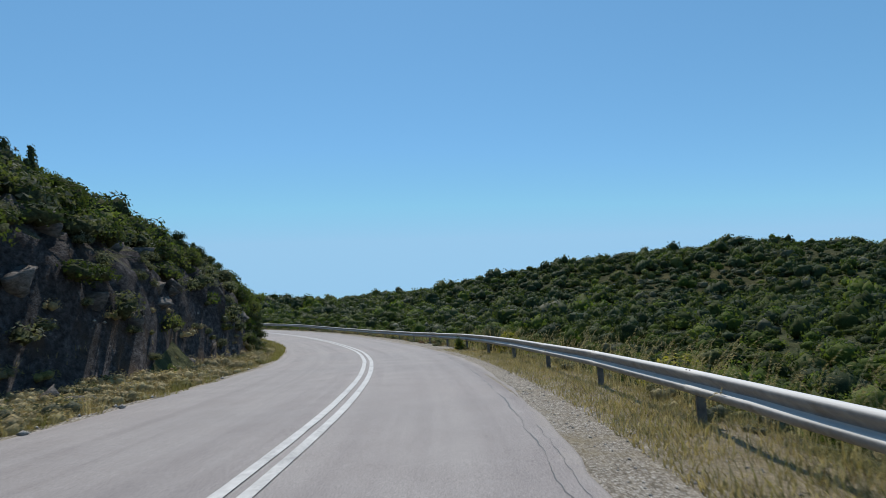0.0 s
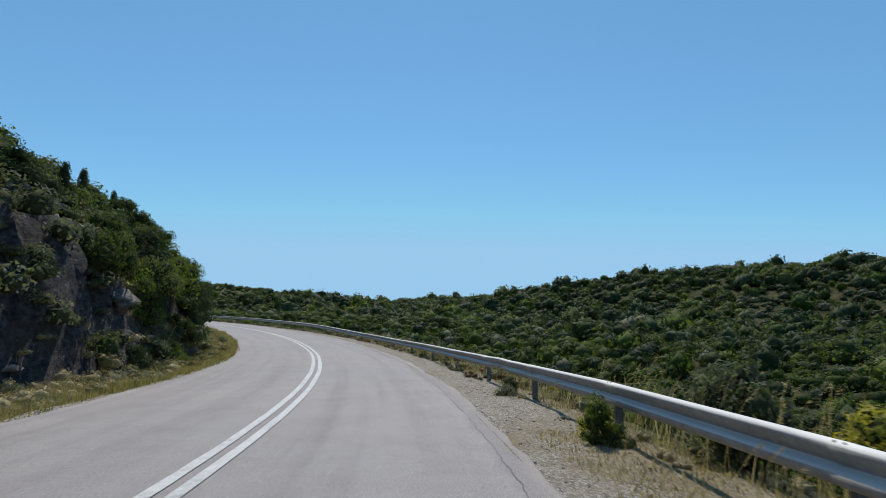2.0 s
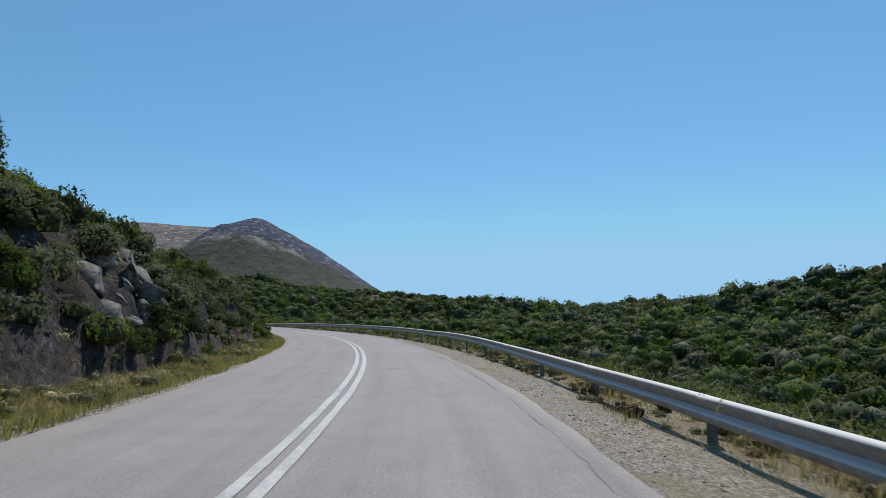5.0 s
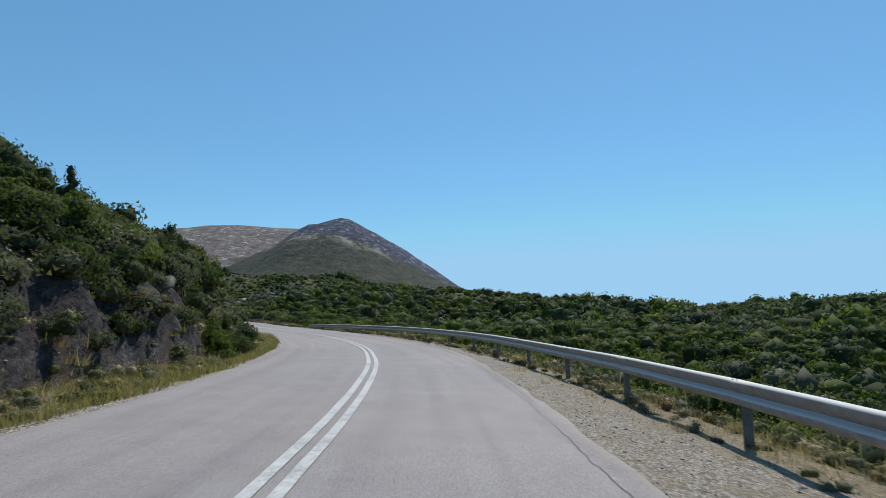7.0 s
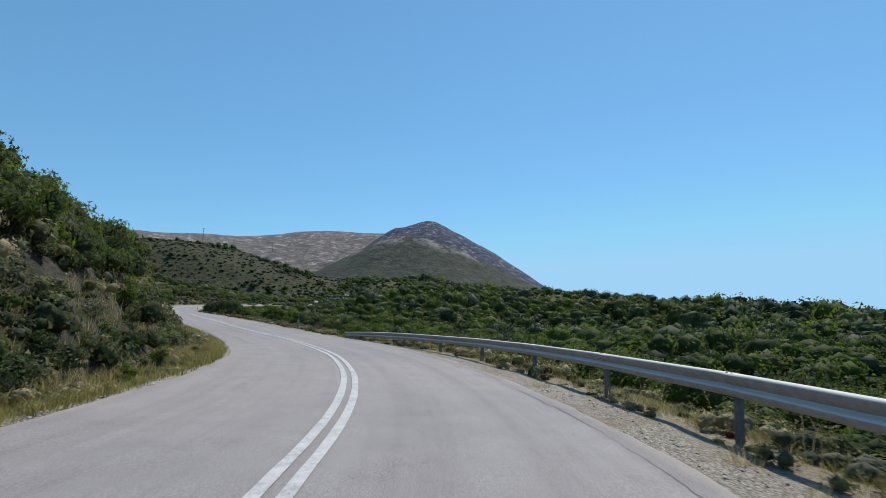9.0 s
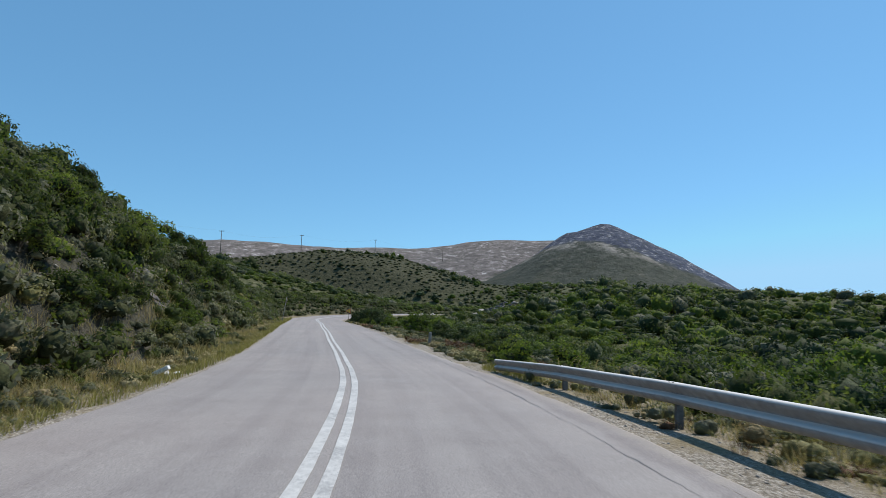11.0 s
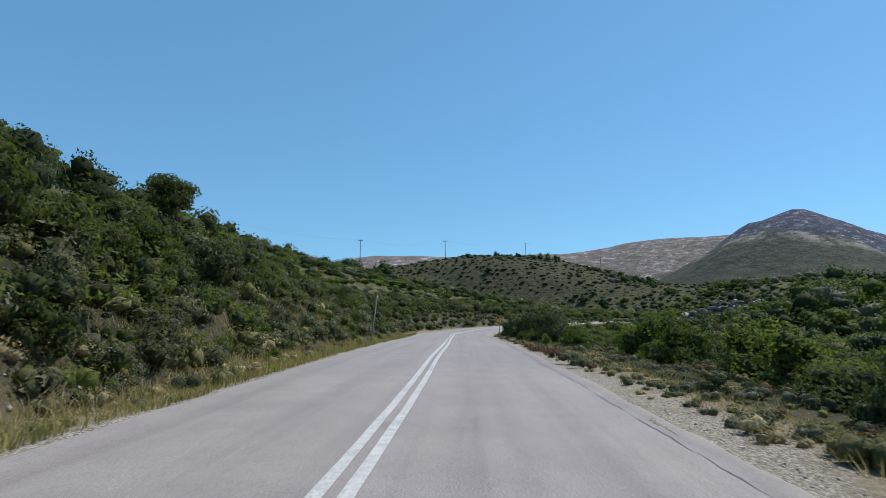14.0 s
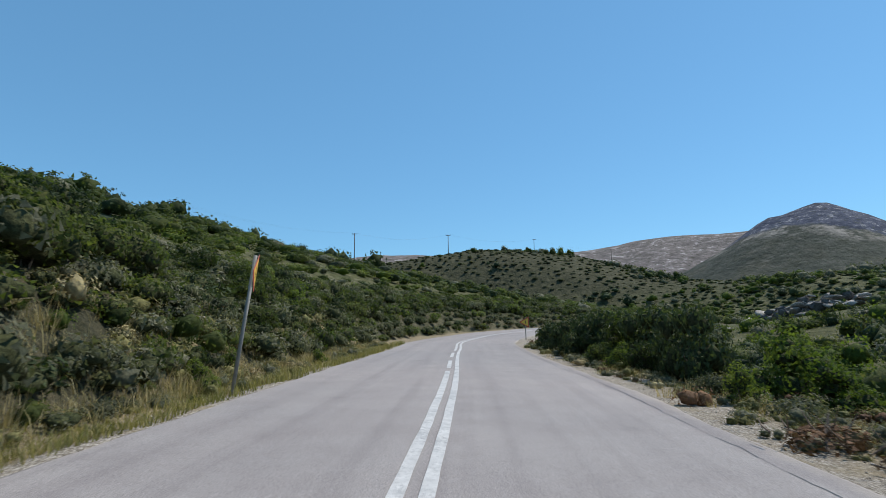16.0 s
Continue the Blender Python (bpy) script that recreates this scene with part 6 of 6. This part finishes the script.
verge_scrub(67, 20000, (-3, 215), (-9.0, -3.9), lambda x, y, s, n: (-n > np.interp(s, LEFT_S, LEFT_M) + 0.25 + 0.2 * vnoise(s, n, 2.0, 2)) & (-n < toe_of(s)), 0.17, (0.09, 0.24), ((0.42, STRAW, "straw-coloured grass clumps of the bank-side verge"), (0.6, DRYLEAF, "tan dry weeds of the bank-side verge"), (9, OLIVE, "yellow-green weeds of the bank-side verge")), WEED)
tufts("grass_tufts", 51, 900, (-2, 215), (-7.2, -4.5), STRAW, "straw-coloured tufts of dry grass on the verge", 0.34)
tufts("grass_tufts", 52, 520, (-2, 215), (-6.6, -4.3), GRASS, "yellow-green tufts of grass on the verge", 0.28)
verge_scrub(69, 2600, (28, 136), (4.3, 5.9), lambda x, y, s, n: (n > np.interp(s, RAIL_S, RAIL_OFF) - 0.3) & (n < np.interp(s, RAIL_S, RAIL_OFF) + 0.6) & (vnoise(s, n, 2.2, 3) > -0.1), 0.4, (0.14, 0.34), ((0.4, GREY, "grey-brown low brush under the guardrail"), (0.6, RUSTLEAF, "red-brown dead weeds under the guardrail"), (0.85, OLIVE, "yellow-green weeds under the guardrail"), (9, DRYLEAF, "straw-tan dry weeds under the guardrail")))
verge_scrub(70, 3000, (137, 215), (4.4, 6.2), lambda x, y, s, n: vnoise(s, n, 2.0, 3) > 0.35 - 0.9 * sstep(n, 4.4, 5.4), 0.42, (0.15, 0.38), ((0.62, GREY, "grey-brown dry cushions along the gravel"), (0.8, DRYLEAF, "straw-tan dry weeds along the gravel"), (9, OLIVE, "yellow-green weeds along the gravel")))
tufts("grass_tufts", 53, 260, (-2, 215), (4.4, 7.0), STRAW, "straw-coloured tufts of dry grass under the guardrail", 0.3)
tufts("grass_tufts", 54, 260, (-2, 215), (4.6, 7.2), RUSTLEAF, "reddish-brown dead weeds on the shoulder", 0.25)


def stones_stuff(name, seed, count, n_of, r_rng, label, srng=(-2, 205)):
    rs = np.random.RandomState(seed)
    s = rs.uniform(*srng, count)
    n = n_of(rs, s)
    P = on_road(s, n)
    z = height(P[:, 0], P[:, 1])
    r = rs.uniform(0, 1, count) ** 2.5 * (r_rng[1] - r_rng[0]) + r_rng[0]
    octa = np.array([[1, 0, 0], [0, 1, 0], [-1, 0, 0], [0, -1, 0], [0, 0, 0.8], [0, 0, -0.6]], float)
    tr = np.array([[0, 1, 4], [1, 2, 4], [2, 3, 4], [3, 0, 4], [1, 0, 5], [2, 1, 5], [3, 2, 5], [0, 3, 5]])
    V = octa[None] * rs.uniform(0.55, 1.3, (count, 6, 1)) * r[:, None, None]
    a = rs.uniform(0, 6.28, count)[:, None]
    V = np.stack([V[..., 0] * np.cos(a) - V[..., 1] * np.sin(a), V[..., 0] * np.sin(a) + V[..., 1] * np.cos(a), V[..., 2]], -1)
    V += np.stack([P[:, 0], P[:, 1], z + r * 0.1], 1)[:, None]
    T = tr[None] + (np.arange(count) * 6)[:, None, None]
    return tagged(new(name, mesh_np(name, V.reshape(-1, 3), T.reshape(-1, 3), PALE)), label, "gravel", kind="stuff")


stones_stuff("gravel", 41, 11000, lambda r, s: np.interp(s, EDGE_S, EDGE_N) + 0.02 + 1.6 * r.rand(len(s)) ** 1.3, (0.008, 0.03), "loose pale gravel along the shoulder")
stones_stuff("rubble", 42, 3500, lambda r, s: -(4.3 + 4.5 * r.rand(len(s))), (0.01, 0.09), "scattered stones at the foot of the bank")


# ================= rocks =================
def rock_mesh(seed, slab=False):
    rs = np.random.RandomState(seed)
    v, t = ICO2[0].copy(), ICO2[1]
    for _ in range(16):
        d = rs.normal(size=3)
        d /= np.linalg.norm(d)
        c = rs.uniform(0.28, 0.7)
        over = np.maximum(v @ d - c, 0)
        v = v - over[:, None] * d
    v += rs.normal(size=v.shape) * 0.035
    v = v * (np.array([1.3, 0.8, 0.28]) if slab else np.array([1.0, 0.85, 0.75]))
    return mesh_np("rock", v, t, ROCK)


BOULDERS = [rock_mesh(50 + k) for k in range(5)]
SLABS = [rock_mesh(60 + k, True) for k in range(4)]
for m in SLABS[2:]:
    m.materials[0] = PALE
RIBSTONE = stone("rib_stone", (1.15, 1.13, 1.1))
RIBS = [rock_mesh(70 + k) for k in range(2)]
RIBS += [rock_mesh(80 + k, True) for k in range(3)]
for m in RIBS:
    m.materials[0] = RIBSTONE


def put_rock(mesh, x, y, z, r, turn, lean, label, group):
    ob = new("rock", mesh)
    ob.matrix_basis = Matrix.Translation((x, y, z)) @ Matrix.Rotation(turn, 4, "Z") @ Matrix.Rotation(lean, 4, "X") @ Matrix.Diagonal((r, r, r, 1))
    return tagged(ob, label, "rock", group)


rr = random.Random(9)
for k in range(150):
    if k < 80:
        s = rr.uniform(-2, 48)
    elif k < 125:
        s = rr.uniform(62, 104)
    else:
        s = rr.uniform(104, 180)
    n = -rr.uniform(6.9, 10.2)
    p = on_road(s, n)
    hd = heading(s)
    put_rock(rr.choice(BOULDERS + SLABS[:2]), p[0], p[1], float(height([p[0]], [p[1]])[0]) + rr.uniform(-0.3, 0.0), rr.uniform(0.4, 1.1) if k < 125 else rr.uniform(0.15, 0.4), hd + rr.uniform(-0.5, 0.5), rr.uniform(-0.9, 0.3), "jagged dark grey rock jutting from the bank", "rocks on the bank")
# tilted slabs in the cutting
for k in range(40):
    s, m = (143.2 + rr.gauss(0, 0.9), rr.uniform(6.5, 8.1)) if k < 28 else (151.8 + rr.gauss(0, 0.45), rr.uniform(7.1, 8.3))
    p = on_road(s, -m)
    put_rock(rr.choice(SLABS[:2] + SLABS[:2]), p[0], p[1], float(height([p[0]], [p[1]])[0]) + 0.12, rr.uniform(0.3, 0.7), heading(s) + rr.uniform(-0.15, 0.15), radians(rr.uniform(38, 58)), "thin tilted schist slab in the cutting", "tilted slabs")
# pale ribs of rock standing out of the bank
for k in range(30):
    s, m = 73.6 + rr.gauss(0, 1.7), rr.uniform(6.9, 9.8)
    p = on_road(s, -m)
    put_rock(rr.choice(RIBS), p[0], p[1], float(height([p[0]], [p[1]])[0]) + rr.uniform(-0.1, 0.15), rr.uniform(0.5, 1.1), heading(s) + rr.uniform(-0.4, 0.4), radians(rr.uniform(30, 65)), "pale grey rib of rock standing out of the bank", "ribs of rock")
# pale stone patches by the sign and the heap of blocks on the flat
for k in range(30):
    s, m = 189.8 + rr.gauss(0, 0.5), rr.uniform(6.7, 7.7)
    p = on_road(s, -m)
    put_rock(rr.choice(SLABS[2:]), p[0], p[1], float(height([p[0]], [p[1]])[0]) + rr.uniform(0, 0.2), rr.uniform(0.12, 0.3), rr.uniform(0, 6.28), rr.uniform(-0.6, 0.6), "pale broken stone on the slope", "pale stones")
for k in range(84):
    a, b = rr.gauss(0, 4.4), rr.gauss(0, 1.5)
    x, y = -159.8 + 0.72 * a - 0.69 * b, 180.6 + 0.69 * a + 0.72 * b
    up = max(0.0, 2.8 - 0.25 * abs(a) - 0.6 * abs(b)) * rr.random()
    put_rock(rr.choice(SLABS[2:] + BOULDERS[:1]), x, y, float(height([x], [y])[0]) + 0.2 + up, rr.uniform(0.6, 1.5), rr.uniform(0, 6.28), rr.uniform(-0.7, 0.7), "pale limestone block in a heap on the flat", "heap of blocks")
for k in range(40):
    x, y = rr.uniform(-150, 60), rr.uniform(150, 235)
    put_rock(rr.choice(SLABS[2:]), x, y, float(height([x], [y])[0]) + 0.3, rr.uniform(0.5, 1.1), rr.uniform(0, 6.28), rr.uniform(-0.5, 0.5), "pale limestone outcrop in the maquis", "outcrops")


# ================= roadside furniture =================
def utility_pole(x, y, top, base, turn):
    thing = tagged(new("utility_pole"), "weathered wooden power pole with a single crossarm", "utility pole", "power line poles")
    thing.matrix_basis = Matrix.Translation((x, y, base)) @ Matrix.Rotation(turn, 4, "Z")
    h = top - base
    bm = bmesh.new()
    bm_tube(bm, (0, 0, -1.0), (0, 0, h), 0.17, 0.12, 10)
    part("pole", bm, WOODPOLE, thing, smooth=True)
    bm = bmesh.new()
    bm_box(bm, 1.9, 0.14, 0.16, Matrix.Translation((0, 0.14, h - 0.25)), 0.015)
    arm = part("crossarm", bm, WOODPOLE, thing)
    for dx in (-0.85, 0.0, 0.85):
        bm = bmesh.new()
        bm_tube(bm, (dx, 0.14, h - 0.17), (dx, 0.14, h + 0.12), 0.07, 0.05, 8)
        part("insulator", bm, CERAMIC, arm, "dark ceramic insulator")
    return Vector((x, y, h + base + 0.1))


POLES = [(-276.4, 89.0, 42.8), (-310, 143, 42.0), (-332, 183, 47.0), (-402, 251, 60.0), (-491, 351, 72.0)]
order = [0, 1, 2, 3, 4]
tops = []
for k, (x, y, t) in enumerate(POLES):
    g = float(height([x], [y])[0])
    tops.append(utility_pole(x, y, t, min(g, t - 6.5) if t - g < 14 else t - 9.0, radians(65)))
for a, b in zip(order[:-1], order[1:]):
    bm = bmesh.new()
    p, q = tops[a], tops[b]
    for dx in (-0.8, 0.8):
        last = None
        for i in range(13):
            f = i / 12
            c = p.lerp(q, f) + Vector((dx * 0.4, dx * 0.9, -2.2 * 4 * f * (1 - f)))
            if last is not None:
                bm_tube(bm, last, c, 0.006, 0.006, 4)
            last = c
    ob = part("overhead_wire", bm, WIRE)
    tagged(ob, "thin dark power wires hanging between poles", "power wire", "power line wires")


def triangle_sign(x, y, base, high, lean, face, size=0.9):
    """A warning sign: yellow triangle with a red rim on a thin pole."""
    thing = tagged(new("warning_sign"), "faded yellow triangular warning sign with red rim on a leaning pole", "road sign", "warning signs")
    thing.matrix_basis = Matrix.Translation((x, y, base)) @ lean
    bm = bmesh.new()
    bm_tube(bm, (0, 0, -0.4), (0, 0, high), 0.038, 0.036, 12)
    part("pole", bm, SIGNPOLE, thing, smooth=True)
    turn = Matrix.Rotation(face, 4, "Z")

    def tri(r, thick, y0, mat, name, parent, label=""):
        bm = bmesh.new()
        bmesh.ops.create_cone(bm, cap_ends=True, segments=3, radius1=r, radius2=r, depth=thick, matrix=turn @ Matrix.Translation((0, y0, high - size * 0.42)) @ Matrix.Rotation(radians(90), 4, "X") @ Matrix.Rotation(radians(90), 4, "Z"))
        bmesh.ops.bevel(bm, geom=[e for e in bm.edges if abs(e.calc_length() - thick) < 1e-4], offset=r * 0.09, segments=3, affect="EDGES", profile=0.5)
        return part(name, bm, mat, parent, label)

    plate = tri(size * 0.58, 0.004, -0.045, SIGNBACK, "sign_plate", thing)
    tri(size * 0.575, 0.004, -0.05, SIGNRED, "rim", plate, "faded red rim")
    tri(size * 0.43, 0.004, -0.055, SIGNYELLOW, "panel", plate, "faded yellow panel")
    bm = bmesh.new()
    bm_box(bm, 0.05, 0.004, 0.24, turn @ Matrix.Translation((0.0, -0.06, high - size * 0.42)))
    part("symbol", bm, SIGNDARK, plate, "dark upright symbol")
    return thing


p = on_road(184.1, -4.1)
triangle_sign(p[0], p[1], float(height([p[0]], [p[1]])[0]), 2.75, Matrix.Rotation(radians(7.5), 4, Vector((-0.97, 0.26, 0))), radians(177.7), 0.8)
triangle_sign(-150.3, 139.5, float(height([-150.3], [139.5])[0]) - 0.05, 1.9, Matrix(), heading(176.0) - radians(90), 0.95)


def marker_stone(s, n):
    p = on_road(s, n)
    bm = bmesh.new()
    bm_box(bm, 0.19, 0.16, 1.0, Matrix.Translation((0, 0, 0.21)), 0.06)
    ob = part("marker_stone", bm, plain("dark_concrete", (0.13, 0.125, 0.11), (0.28, 0.265, 0.235), 0.95))
    ob.matrix_basis = Matrix.Translation((p[0], p[1], float(height([p[0]], [p[1]])[0]))) @ Matrix.Rotation(heading(s), 4, "Z") @ Matrix.Rotation(radians(3), 4, "X")
    return tagged(ob, "weathered concrete marker stone standing on the gravel verge", "marker stone")


marker_stone(150.4, 5.25)


def fallen_post():
    thing = tagged(new("fallen_post"), "broken white marker post lying on the grass verge", "fallen post")
    p = on_road(134.4, -4.45)
    thing.matrix_basis = Matrix.Translation((p[0], p[1], float(height([p[0]], [p[1]])[0]) + 0.16)) @ Matrix.Rotation(heading(134.4) + 0.25, 4, "Z")
    bm = bmesh.new()
    bm_box(bm, 1.5, 0.11, 0.09, Matrix.Rotation(radians(-4), 4, "Y"), 0.02)
    part("shaft", bm, CONCRETE, thing)
    bm = bmesh.new()
    bm_box(bm, 0.42, 0.12, 0.1, Matrix.Translation((-0.78, 0.12, 0.06)) @ Matrix.Rotation(radians(60), 4, "Z") @ Matrix.Rotation(radians(25), 4, "Y"), 0.02)
    part("broken_head", bm, WHITEPOST, thing)
    bm = bmesh.new()
    bm_box(bm, 0.5, 0.1, 0.05, Matrix.Translation((0.1, -0.22, -0.05)) @ Matrix.Rotation(radians(-12), 4, "Z"), 0.015)
    part("splinter", bm, WHITEPOST, thing)


fallen_post()


def twig_mesh():
    bm = bmesh.new()
    bm_tube(bm, (0, 0, -0.4), (0.03, 0, 0.1), 0.018, 0.014, 6)
    bm_tube(bm, (0.03, 0, 0.1), (0.0, 0.04, 0.6), 0.014, 0.005, 6)
    me = bpy.data.meshes.new("branch")
    bm.to_mesh(me)
    bm.free()
    me.materials.append(DEADWOOD)
    return me


DEADWOOD = plain("dead_wood", (0.12, 0.08, 0.055), (0.26, 0.19, 0.14), 0.85)
TWIG = twig_mesh()


def brush_pile(s, n, r, seed):
    """Cut branches thrown on a heap."""
    rs = random.Random(seed)
    thing = tagged(new("brush_pile"), "heap of cut reddish-brown dead branches on the verge", "brush pile", "brush piles")
    p = on_road(s, n)
    thing.matrix_basis = Matrix.Translation((p[0], p[1], float(height([p[0]], [p[1]])[0])))
    for _ in range(26):
        a, el = rs.uniform(0, 6.28), rs.uniform(-0.2, 0.9)
        c = Vector((rs.gauss(0, 0.3) * r, rs.gauss(0, 0.3) * r, rs.uniform(0.08, 0.4) * r))
        q = Vector((math.cos(a) * math.cos(el), math.sin(a) * math.cos(el), math.sin(el))).to_track_quat("Z", "Y").to_matrix().to_4x4()
        ob = new("branch", TWIG)
        ob.parent = thing
        ob.matrix_basis = Matrix.Translation(c) @ q @ Matrix.Diagonal((0.7, 0.7, rs.uniform(0.3, 0.75) * r, 1))
    v, t, _ = leaf_mass(seed, "cushion", 700, 0.09, False)
    v = v * np.array([r, r, r * 0.55])
    f = new("dead_leaves", mesh_np("dead_leaves", v, t, RUSTLEAF))
    f.parent = thing


brush_pile(152.0, 4.75, 0.75, 1)
brush_pile(180.1, 4.75, 0.75, 2)
brush_pile(178.6, 5.2, 0.8, 3)
brush_pile(147.9, 6.1, 0.9, 4)
